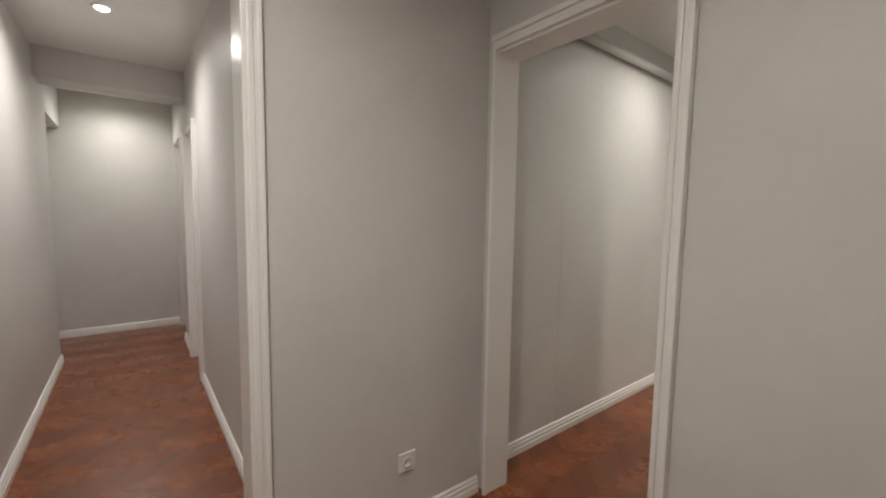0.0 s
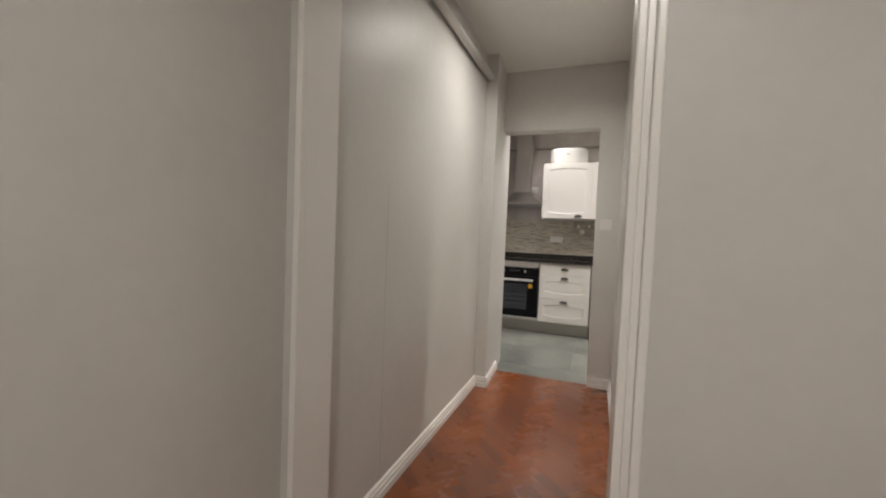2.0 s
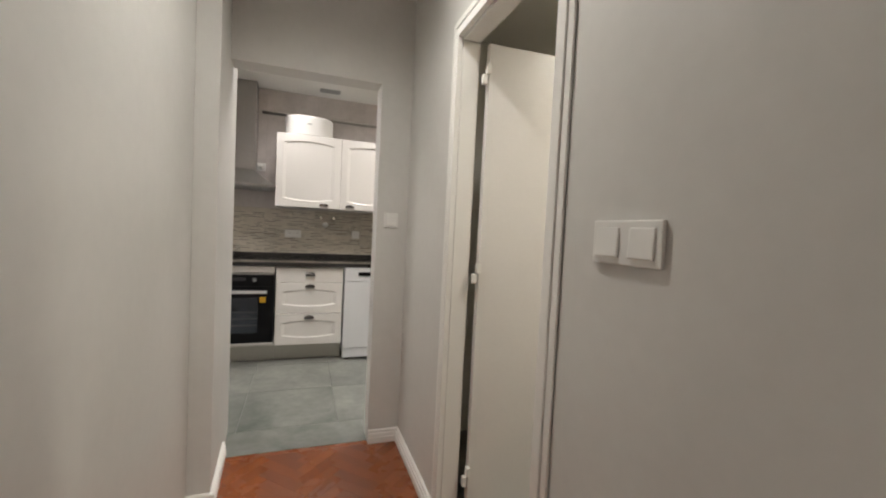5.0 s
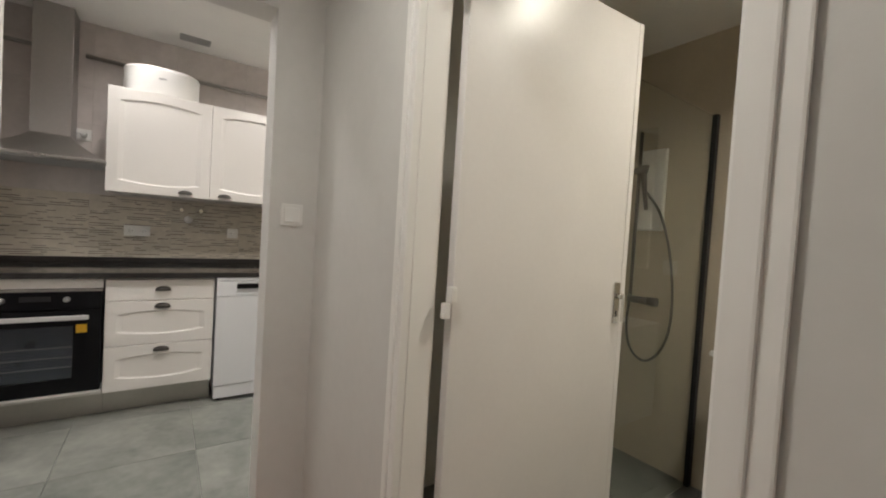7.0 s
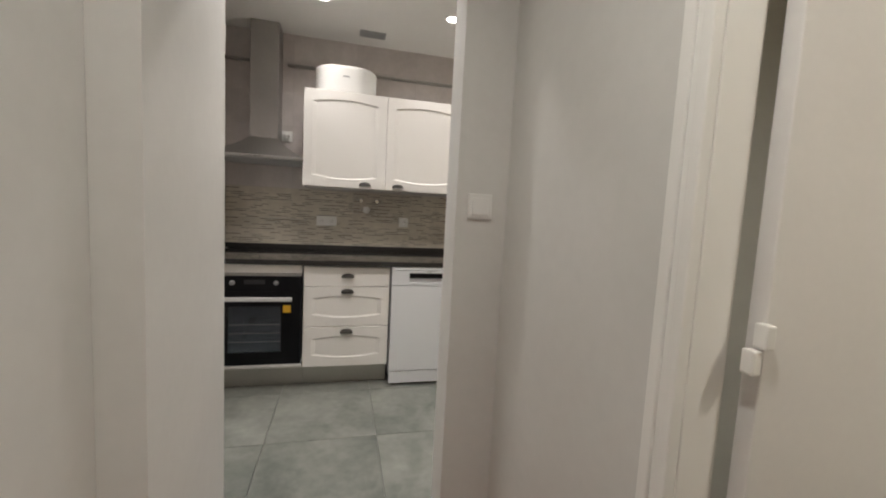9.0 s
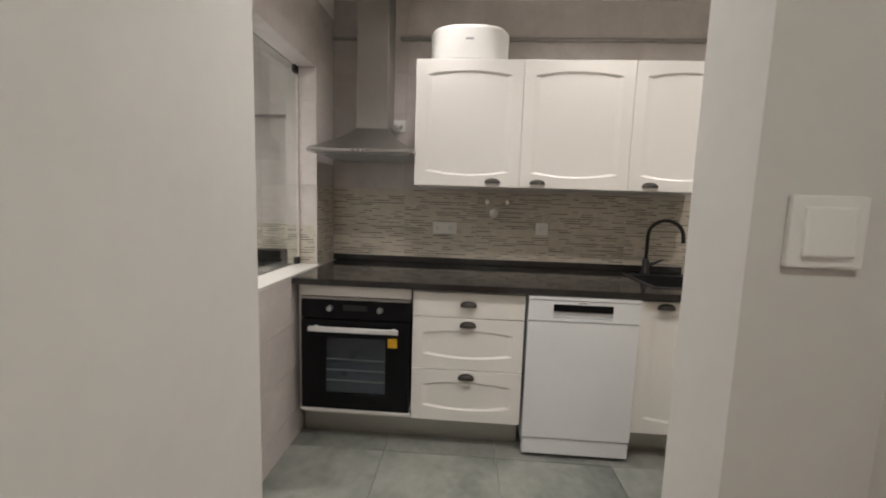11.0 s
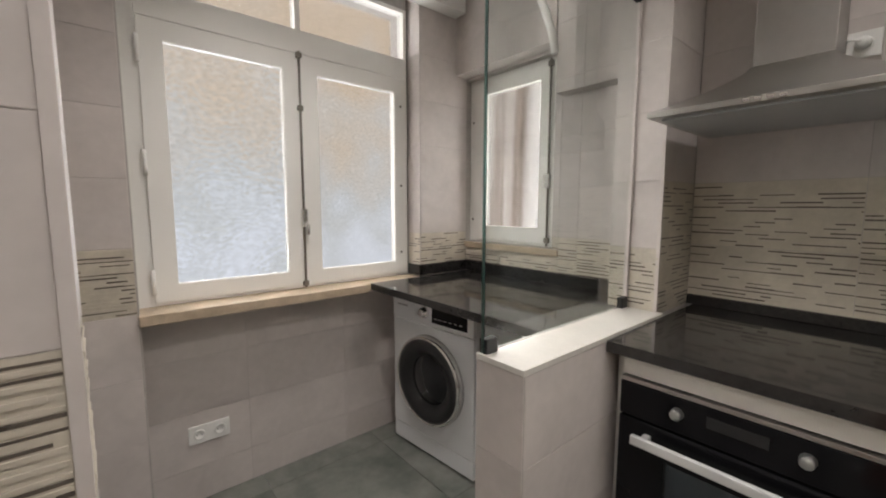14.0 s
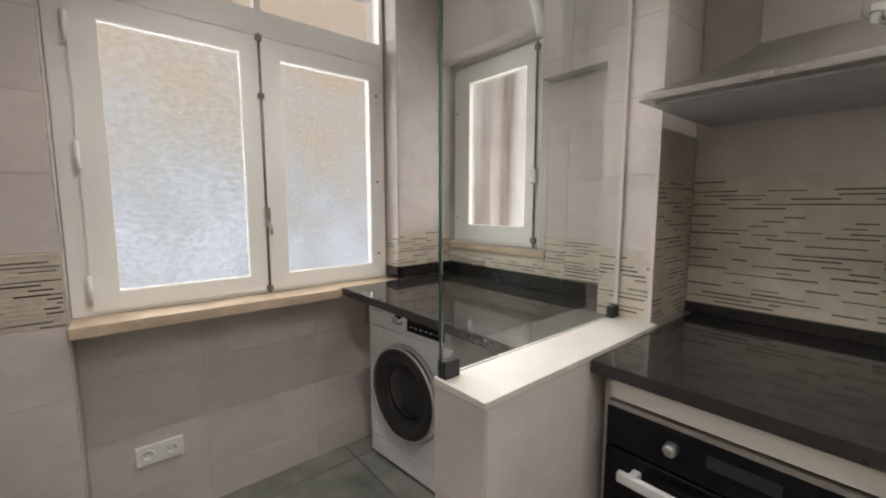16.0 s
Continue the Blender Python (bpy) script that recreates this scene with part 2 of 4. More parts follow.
def tube(bm, points, radius, sides=12, caps=True):
    """A round tube along points; radius a number or one for each point."""
    pts = [Vector(p) for p in points]
    rs = radius if isinstance(radius, (list, tuple)) else [radius] * len(pts)
    rings, up = [], None
    for i, p in enumerate(pts):
        d = (pts[min(i + 1, len(pts) - 1)] - pts[max(i - 1, 0)]).normalized()
        if up is None:
            up = d.orthogonal().normalized()
        up = (up - d * up.dot(d)).normalized()
        side = d.cross(up)
        rings.append([bm.verts.new(p + rs[i] * (math.cos(a) * up + math.sin(a) * side)) for a in [2 * math.pi * k / sides for k in range(sides)]])
    for a, b in zip(rings, rings[1:]):
        for k in range(sides):
            fc = bm.faces.new((a[k], a[(k + 1) % sides], b[(k + 1) % sides], b[k]))
            fc.smooth = True
    if caps:
        bm.faces.new(rings[0][::-1])
        bm.faces.new(rings[-1])
    return bm


def lathe(bm, profile, centre=(0, 0, 0), axis=2, sides=32, hollow=False):
    """A turned shape: (radius, height) pairs round an axis through centre; a hollow one is a closed ring."""
    rings = []
    for r, h in profile:
        ring = []
        for k in range(sides):
            a = 2 * math.pi * k / sides
            u, v = max(r, 1e-4) * math.cos(a), max(r, 1e-4) * math.sin(a)
            p = ((h, u, v), (v, h, u), (u, v, h))[axis]
            ring.append(bm.verts.new(Vector(p) + Vector(centre)))
        rings.append(ring)
    for a, b in zip(rings, rings[1:] + (rings[:1] if hollow else [])):
        for k in range(sides):
            fc = bm.faces.new((a[k], a[(k + 1) % sides], b[(k + 1) % sides], b[k]))
            fc.smooth = True
    if not hollow:
        bm.faces.new(rings[0][::-1])
        bm.faces.new(rings[-1])
    return bm


def prism(bm, outline, z0, z1):
    """An upright prism over an outline in plan."""
    lo, hi = [bm.verts.new((x, y, z0)) for x, y in outline], [bm.verts.new((x, y, z1)) for x, y in outline]
    n = len(lo)
    bm.faces.new(lo[::-1])
    bm.faces.new(hi)
    for i in range(n):
        bm.faces.new((lo[i], lo[(i + 1) % n], hi[(i + 1) % n], hi[i]))
    return bm


def finish(name, bm, mats):
    bmesh.ops.recalc_face_normals(bm, faces=bm.faces)
    me = bpy.data.meshes.new(name)
    bm.to_mesh(me)
    bm.free()
    for m in mats if isinstance(mats, (list, tuple)) else [mats]:
        me.materials.append(m)
    return me


def thing(name, label, category, at=(0, 0, 0), group="", turn=0.0):
    """A top-level thing: an Empty at its base."""
    ob = new(name)
    ob.empty_display_size = 0.1
    ob.matrix_basis = pose(*at, 0, 0, turn)
    return tagged(ob, label, category, group)


def part(name, bm, mat, parent, label="", at=(0, 0, 0)):
    ob = new(name, finish(name, bm, mat))
    ob.parent = parent
    ob.location = at
    return tagged(ob, label)


def solid(name, bm, mat, label, category, group="", kind="", at=(0, 0, 0)):
    """A top-level thing of one mesh."""
    ob = new(name, finish(name, bm, mat))
    ob.location = at
    return tagged(ob, label, category, group, kind)


def structure(name, bm, mat, label, category="wall"):
    return solid(name, bm, mat, label, category, kind="structure")


def wall_cells(u0, u1, z0, z1, holes):
    """The rectangles that are left of a wall when its openings (u0, u1, z0, z1) are cut out."""
    us = sorted({u0, u1, *[u for h in holes for u in h[:2] if u0 < u < u1]})
    out = []
    for a, b in zip(us, us[1:]):
        cuts = sorted(h[2:] for h in holes if h[0] <= a + 1e-6 and h[1] >= b - 1e-6)
        z = z0
        for c, d in cuts:
            if c > z + 1e-6:
                out.append((a, b, z, min(c, z1)))
            z = max(z, d)
        if z < z1 - 1e-6:
            out.append((a, b, z, z1))
    return out


def wall(name, axis, p0, p1, u0, u1, z0, z1, holes=(), mat=None, label="plain painted wall"):
    """A wall between the planes p0 and p1 of an axis, with openings through it."""
    bm = bmesh.new()
    for a, b, c, d in wall_cells(u0, u1, z0, z1, holes):
        box(bm, *((p0, p1, a, b, c, d) if axis == "x" else (a, b, p0, p1, c, d)))
    return structure(name, bm, mat or PAINT, label)


# large structure ------------------------------------------------------------------
CEIL_HALL, CEIL_K = 2.59, 2.65
# floors: one bed under all, parquet and tiles lie on it
structure("floor", boxes((-5.2, 2.6, -1.9, 0.45, -0.2, -0.016), (-0.7, 0.6, 0.45, 2.97, -0.2, -0.016)), UNDERFLOOR, "dark bed under the wooden parquet floor", "floor")
kitchen_floor = structure("floor_kitchen", boxes((-2.6, 2.4, 2.972, 5.4, -0.2, -0.008)), FLOOR_GROUT, "pale grout bed of the grey tiled kitchen floor", "floor")
bath_floor = structure("floor_bathroom", boxes((0.6, 2.6, 0.9, 3.3, -0.2, -0.008)), FLOOR_GROUT, "grout bed of the dark tiled bathroom floor", "floor")
structure("ceiling_hall", boxes((-5.2, 2.6, -1.9, 0.45, 2.56, 2.7), (-0.7, 0.6, 0.45, 3.0, CEIL_HALL, 2.75)), CEILING, "white painted ceiling of hall and corridor", "ceiling")
structure("ceiling_kitchen", boxes((-0.935, 2.4, 3.0, 5.4, CEIL_K, 2.8), (-2.6, -0.935, 3.0, 5.4, 2.52, 2.8)), CEILING, "white painted kitchen ceiling", "ceiling")
structure("ceiling_bathroom", boxes((0.6, 2.6, 0.9, 3.3, 2.45, 2.6)), CEILING, "white painted bathroom ceiling", "ceiling")

# hall
wall("wall_hall_door", "y", 0.36, 0.488, -0.395, 2.45, -0.02, 2.62, [(-0.35, 0.437, -0.02, 2.08)])
wall("wall_hall_socket", "x", -0.60, -0.395, -0.62, 0.488, -0.02, 2.62)
wall("wall_hall_right", "y", -0.55, -0.40, -4.7, -0.60, -0.02, 2.62, [(-3.36, -2.62, -0.02, 2.05), (-4.60, -3.95, -0.02, 2.10)])
wall("wall_hall_left", "y", -1.65, -1.50, -3.78, 2.45, -0.02, 2.62)
wall("wall_hall_far", "x", -4.85, -4.70, -1.9, -0.40, -0.02, 2.62)
wall("wall_hall_side", "y", -1.95, -1.80, -4.70, -3.60, -0.02, 2.62)
wall("wall_hall_east", "x", 2.35, 2.50, -1.5, 0.36, -0.02, 2.62)
structure("beam_hall", boxes((-3.55, -3.30, -1.78, -0.552, 2.33, 2.57), bevel=0.004), PAINT, "painted ceiling beam across the hall", "beam")
structure("lintel_hall", boxes((-4.69, -3.79, -1.62, -1.505, 2.17, 2.55), bevel=0.004), PAINT, "painted lintel over a hall opening", "lintel")

# corridor
wall("wall_corridor_left", "x", -0.65, -0.49, 0.488, 3.10, -0.02, 2.65)
pil = bmesh.new()
prism(pil, [(-0.489, 2.575), (-0.397, 2.575), (-0.440, 3.298), (-0.489, 3.298)], -0.02, 2.65)
structure("pilaster", pil, PAINT, "painted pilaster at the kitchen doorway", "pilaster")
RW = 0.53
wall("wall_corridor_right", "x", RW, RW + 0.072, 0.488, 2.965, -0.02, 2.65, [(1.50, 2.19, -0.02, 2.05)])
wall("wall_kitchen_door", "y", 2.965, 3.10, -0.44, RW + 0.1, -0.02, 2.66, [(-0.44, 0.350, -0.02, 2.09)])

# kitchen shell
wall("wall_kitchen_south_east", "y", 2.965, 3.10, RW + 0.1, 2.4, -0.02, 2.66)
wall("wall_kitchen_east", "x", 2.25, 2.40, 3.10, 5.24, -0.02, 2.66)
wall_south = wall("wall_kitchen_south", "y", 3.05, 3.1955, -2.20, -1.085, -0.02, 2.66, mat=GROUT, label="tiled kitchen wall in grey")
wall_pier = wall("wall_kitchen_pier", "x", -1.0900, -0.9200, 3.05, 3.3100, -0.02, 2.66, mat=GROUT, label="tiled wall end beside the laundry corner")
wall_block = wall("wall_kitchen_block", "x", -0.9250, -0.485, 3.10, 3.2000, -0.02, 2.66, mat=GROUT, label="tiled wall end beside the kitchen doorway")
wall_back = wall("wall_kitchen_back", "y", 5.2375, 5.40, -0.935, 2.40, -0.02, 2.66, mat=GROUT, label="tiled kitchen back wall in grey")
wall_column = structure("wall_column", boxes((-1.132, -0.9375, 4.9225, 5.40, -0.02, 2.66)), GROUT, "tiled column between kitchen and laundry corner")
W2 = (-2.205, -1.556, 1.11, 2.10)
wall_laundry = wall("wall_laundry_back", "y", 5.1325, 5.32, -2.208, -1.132, -0.02, 2.6, [W2], GROUT, "tiled laundry corner wall with a small window opening")
W1 = (3.433, 4.75, 0.92, 2.44)
wall_west = wall("wall_window", "x", -2.48, -2.3325, 3.05, 5.32, -0.02, 2.6, [W1], GROUT, "tiled wall under the large window")
wall_col_nw = structure("wall_corner_column", boxes((-2.338, -2.2025, 4.7625, 5.32, -0.02, 2.6)), GROUT, "tiled corner column beside the window")
wall_col_sw = structure("wall_corner_pier", boxes((-2.338, -2.2025, 3.05, 3.4305, -0.02, 2.6)), GROUT, "tiled corner pier beside the window")
wall_ledge = structure("wall_ledge", boxes((-1.50, -1.132, 5.0495, 5.138, 1.87, 2.6)), GROUT, "tiled upper wall ledge in the laundry corner")
structure("beam_window", boxes((-2.205, -1.505, 5.04, 5.136, 2.115, 2.52)), WALL_TILE, "painted beam over the small window", "beam")
structure("beam_west", boxes((-2.206, -2.11, 3.2, 5.03, 2.44, 2.52)), CEILING, "painted ledge under the laundry ceiling", "beam")
structure("beam_kitchen", boxes((-1.13, -0.937, 3.28, 4.926, 2.125, 2.66), bevel=0.003), WALL_TILE, "tiled beam over the half-height wall", "beam")

# bathroom shell
wall("wall_bath_far", "x", 2.42, 2.55, 0.9, 3.3, -0.02, 2.5, mat=BATH_TILE, label="beige tiled bathroom wall")
wall("wall_bath_shower", "y", 3.10, 3.25, 0.6, 2.42, -0.02, 2.5, mat=BATH_TILE, label="beige tiled shower wall")
wall("wall_bath_near", "y", 0.85, 1.0, 0.6, 2.42, -0.02, 2.5, mat=BATH_TILE, label="beige tiled bathroom wall")
structure("wall_bath_inside", boxes((0.603, 0.612, 1.0, 1.46, 0, 2.45), (0.603, 0.612, 2.24, 3.1, 0, 2.45), (0.603, 0.612, 1.46, 2.24, 2.10, 2.45)), BATH_TILE, "beige tiled bathroom wall beside the door")


# doorways and trim
def casing(name, label, frames, mat=GLOSS_WHITE, bevel=0.004):
    return structure(name, boxes(*frames, bevel=bevel), mat, label, "door casing")


casing("trim_hall_door", "white moulded casing of the hall doorway",
       [(-0.353, -0.335, 0.336, 0.359, 0, 2.085), (-0.349, -0.337, 0.359, 0.496, 0, 2.08), (0.422, 0.436, 0.359, 0.496, 0, 2.08),
        (0.420, 0.438, 0.330, 0.359, 0, 2.10), (0.436, 0.454, 0.338, 0.359, 0, 2.115), (0.452, 0.470, 0.326, 0.359, 0, 2.14),
        (-0.337, 0.420, 0.352, 0.496, 2.066, 2.079), (-0.353, 0.420, 0.334, 0.359, 2.079, 2.10), (-0.353, 0.438, 0.340, 0.359, 2.098, 2.118), (-0.353, 0.454, 0.328, 0.359, 2.116, 2.14)])
casing("trim_hall_corner", "white moulded upright trim on a hall corner",
       [(-0.394, -0.372, -0.664, -0.644, 0, 2.6), (-0.394, -0.380, -0.646, -0.632, 0, 2.6), (-0.394, -0.374, -0.634, -0.618, 0, 2.6), (-0.52, -0.376, -0.680, -0.622, 0, 2.6)])
casing("trim_hall_side_door", "white casing of a doorway in the hall",
       [(-3.35, -3.30, -0.58, -0.40, 0, 2.05), (-2.68, -2.621, -0.58, -0.40, 0, 2.05), (-3.35, -2.62, -0.56, -0.40, 2.02, 2.05)])
structure("door_hall_side", boxes((-3.30, -2.68, -0.45, -0.415, 0.005, 2.02), bevel=0.003), DOOR_WHITE, "closed white door in the hall", "door")
structure("door_hall_end", boxes((-4.60, -3.95, -0.45, -0.415, 0.005, 2.10), bevel=0.003), DOOR_WHITE, "closed white door at the hall's end", "door")
casing("trim_bathroom_door", "white moulded casing of the bathroom doorway",
       [(RW - 0.009, RW - 0.001, 1.442, 1.468, 0, 2.10), (RW - 0.015, RW - 0.001, 1.466, 1.502, 0, 2.075), (RW, RW + 0.075, 1.492, 1.508, 0, 2.05),
        (RW - 0.024, RW - 0.001, 2.172, 2.194, 0, 2.075), (RW - 0.015, RW - 0.001, 2.192, 2.214, 0, 2.09), (RW - 0.021, RW - 0.001, 2.212, 2.236, 0, 2.11), (RW, RW + 0.075, 2.172, 2.19, 0, 2.05),
        (RW - 0.024, RW - 0.001, 1.502, 2.172, 2.045, 2.075), (RW - 0.015, RW - 0.001, 1.468, 2.194, 2.073, 2.092), (RW - 0.021, RW - 0.001, 1.442, 2.214, 2.090, 2.115), (RW, RW + 0.075, 1.508, 2.172, 2.035, 2.05)])


def baseboard(x0, y0, x1, y1, side, h=0.078, trim=True):
    """A moulded skirting along a line in plan; side: +1 to the left of its direction, -1 to the right."""
    d = Vector((x1 - x0, y1 - y0, 0))
    n = Vector((-d.y, d.x, 0)).normalized() * side
    prof = [(0.0, 0.0), (0.019, 0.0), (0.019, h * 0.42), (0.014, h * 0.47), (0.016, h * 0.52), (0.016, h * 0.72), (0.011, h * 0.77), (0.012, h * 0.93), (0.006, h), (0.0, h)]
    bm = bmesh.new()
    ends = []
    for p in (Vector((x0, y0, 0)), Vector((x1, y1, 0))):
        ends.append([bm.verts.new(p + n * (u + 0.001) + Vector((0, 0, v))) for u, v in prof])
    a, b = ends
    k = len(prof)
    for i in range(k):
        bm.faces.new((a[i], a[(i + 1) % k], b[(i + 1) % k], b[i]))
    bm.faces.new(a[::-1])
    bm.faces.new(b)
    return structure("baseboard", bm, GLOSS_WHITE, "white moulded wooden skirting board", "skirting board")


structure("panel_patch", boxes((-0.4905, -0.4893, 1.08, 2.46, 0.079, 1.405)), PAINT, "painted-over panel in the corridor wall", "panel")
baseboard(-0.395, -0.618, -0.395, 0.336, -1)
baseboard(-2.62, -0.55, -0.60, -0.55, -1)
baseboard(-3.95, -0.55, -3.36, -0.55, -1)
baseboard(-3.78, -1.50, 2.35, -1.50, 1)
baseboard(-4.70, -1.8, -4.70, -0.55, -1)
baseboard(0.470, 0.36, 2.35, 0.36, -1)
baseboard(-0.49, 0.497, -0.49, 2.575, -1)
baseboard(-0.49, 2.575, -0.379, 2.575, -1)
baseboard(-0.397, 2.558, -0.424, 3.02, -1)
baseboard(RW, 0.49, RW, 1.442, 1)
baseboard(RW, 2.236, RW, 2.965, 1)
baseboard(0.350, 2.965, RW, 2.965, -1)


# ceiling spots ------------------------------------------------------------------
def ceiling_spot(x, y, z):
    t = thing("ceiling_spot", "round recessed white ceiling spotlight, seen or added, switched on", "ceiling light", (x, y, z), "ceiling spotlights")
    part("trim_ring", lathe(bmesh.new(), [(0.038, -0.010), (0.046, -0.010), (0.054, -0.003), (0.054, 0.004), (0.038, 0.004)], hollow=True), PLASTIC, t)
    part("lens", lathe(bmesh.new(), [(0.0, -0.020), (0.022, -0.018), (0.034, -0.012), (0.0375, -0.004), (0.0375, 0.003), (0.0, 0.003)]), LAMP_ON, t, "glowing lamp lens")


# laundry, near hall and bathroom fixtures are added with their unseen lamps
for _x, _y, _z, _w, _c, _cone in SPOTS:
    ceiling_spot(_x, _y, _z)


# kitchen units -----------------------------------------------------------------
def front_panel(w, h, mx=0.055, mt=0.06, mb=0.06, arch=0.022, sag=0.022, depth=0.007, th=0.02, n=14):
    """A lacquered front, x 0..w and z 0..h, with a sunk field whose upper edge is arched and whose lower edge sags."""
    bm = bmesh.new()
    us = [i / n for i in range(n + 1)]

    def loop(dx, dt, db, ar, sg, y):
        lo = [bm.verts.new((dx + (w - 2 * dx) * u, y, db - sg * (1 - (2 * u - 1) ** 2))) for u in us]
        hi = [bm.verts.new((dx + (w - 2 * dx) * u, y, h - dt + ar * (1 - (2 * u - 1) ** 2))) for u in us]
        return lo, hi

    e = 0.0025
    rings = [loop(0, 0, 0, 0, 0, th), loop(0, 0, 0, 0, 0, e), loop(e, e, e, 0, 0, 0)]
    if mx:
        rings += [loop(mx, mt, mb, arch, sag, 0), loop(mx + 0.030, mt + 0.008, mb + 0.008, arch, sag, depth)]
    for (al, ah), (bl, bh) in zip(rings, rings[1:]):
        for i in range(n):
            bm.faces.new((al[i], al[i + 1], bl[i + 1], bl[i]))
            bm.faces.new((ah[i + 1], ah[i], bh[i], bh[i + 1]))
        bm.faces.new((al[0], bl[0], bh[0], ah[0]))
        bm.faces.new((al[n], ah[n], bh[n], bl[n]))
    lo, hi = rings[-1]
    for i in range(n):
        bm.faces.new((lo[i], lo[i + 1], hi[i + 1], hi[i]))
    lo, hi = rings[0]
    bm.faces.new(hi + lo[::-1])
    return bm


def cup_handle(parent, x, z, y=0.0):
    """A dark cup pull, open below."""
    bm = bmesh.new()
    a, d, hh, nu, nv = 0.044, 0.026, 0.030, 14, 6
    grid = []
    for i in range(nu + 1):
        f = math.pi * i / nu
        r = max(math.sin(f), 0.02) ** 0.7
        grid.append([bm.verts.new((a * math.cos(f), -d * r * math.cos(g) - 0.001, hh * r * math.sin(g))) for g in [math.pi / 2 * k / nv for k in range(nv + 1)]])
    for p, q in zip(grid, grid[1:]):
        for k in range(nv):
            fc = bm.faces.new((p[k], q[k], q[k + 1], p[k + 1]))
            fc.smooth = True
    return part("handle", bm, BRONZE, parent, "dark bronze cup handle", (x, y, z - 0.012))


FY = 4.53


def drawer_unit():
    t = thing("drawer_unit", "cream lacquered kitchen drawer unit with three drawers", "kitchen cabinet", (-0.268, FY, 0))
    part("body", boxes((0.004, 0.592, 0.021, 0.69, 0.155, 0.885)), CARCASS, t)
    part("plinth", boxes((0.0, 0.596, 0.110, 0.125, 0.0, 0.153), bevel=0.002), PLINTH, t, "brushed grey metal plinth")
    for z, h, field in ((0.740, 0.134, 0), (0.452, 0.284, 0.055), (0.162, 0.286, 0.055)):
        bm = front_panel(0.590, h, field, 0.085, 0.085)
        bmesh.ops.translate(bm, vec=(0.003, 0, z), verts=bm.verts)
        d = part("drawer", bm, CABINET, t)
        cup_handle(d, 0.298, z + (h * 0.55 if not field else h - 0.032))


def oven():
    c = thing("oven_cabinet", "white built-in oven housing under the worktop", "kitchen cabinet", (-0.872, FY, 0))
    part("body", boxes((-0.03, 0.003, 0.04, 0.69, 0.155, 0.885), (0.0, 0.6, 0.02, 0.69, 0.155, 0.193)), CARCASS, c)
    part("filler_strip", boxes((0.005, 0.597, 0.0, 0.02, 0.826, 0.883), bevel=0.002), CABINET, c)
    part("plinth", boxes((-0.03, 0.602, 0.110, 0.125, 0.0, 0.192), bevel=0.002), PLINTH, c, "brushed grey metal plinth")
    o = thing("oven", "black glass built-in electric oven with steel handle", "oven", (-0.868, FY, 0.197))
    part("body", boxes((0.004, 0.588, 0.02, 0.55, 0.0, 0.61)), BLACK, o)
    part("top_rail", boxes((0.0, 0.592, -0.012, 0.02, 0.612, 0.624), bevel=0.002), STEEL_H, o, "thin brushed steel rail")
    part("control_panel", boxes((0.0, 0.592, -0.012, 0.02, 0.508, 0.610), bevel=0.002), BLACK_GLASS, o)
    for x in (0.16, 0.43):
        k = part("knob", lathe(bmesh.new(), [(0.0, -0.024), (0.012, -0.024), (0.0145, -0.020), (0.0165, 0.0), (0.0, 0.0)], (x, -0.012, 0.565), 1), KNOB, o, "round brushed steel knob")
    part("display", boxes((0.23, 0.36, -0.0145, -0.012, 0.555, 0.585)), BLACK, o, "small dark clock display")
    d = bmesh.new()
    for r in ((0.0, 0.592, 0.0, 0.085), (0.0, 0.592, 0.405, 0.502), (0.0, 0.13, 0.085, 0.405), (0.462, 0.592, 0.085, 0.405)):
        box(d, r[0], r[1], -0.012, 0.018, r[2], r[3])
    bmesh.ops.remove_doubles(d, verts=d.verts, dist=0.0005)
    door = part("door", d, BLACK_GLASS, o)
    part("window_pane", boxes((0.128, 0.464, -0.008, -0.004, 0.083, 0.407)), OVEN_PANE, door, "dark see-through oven window").visible_shadow = False
    part("shelf", boxes(*[(0.13, 0.46, 0.010 + 0.0, 0.016, z, z + 0.006) for z in (0.15, 0.21, 0.27)]), KNOB, door, "steel oven rack")
    part("cavity", boxes((0.125, 0.467, 0.0185, 0.0195, 0.08, 0.41)), OVEN_CAVITY, door)
    hb = boxes((0.055, 0.535, -0.062, -0.046, 0.448, 0.474), (0.075, 0.095, -0.047, -0.011, 0.453, 0.469), (0.495, 0.515, -0.047, -0.011, 0.453, 0.469), bevel=0.003)
    part("handle", hb, SATIN, door, "flat brushed steel bar handle")
    part("energy_sticker", boxes((0.474, 0.524, -0.0135, -0.0122, 0.362, 0.412)), STICKER, door, "square yellow sticker")
    part("bottom_trim", boxes((-0.002, 0.596, -0.010, 0.02, -0.018, -0.003), bevel=0.002), PLASTIC, o, "white trim strip")


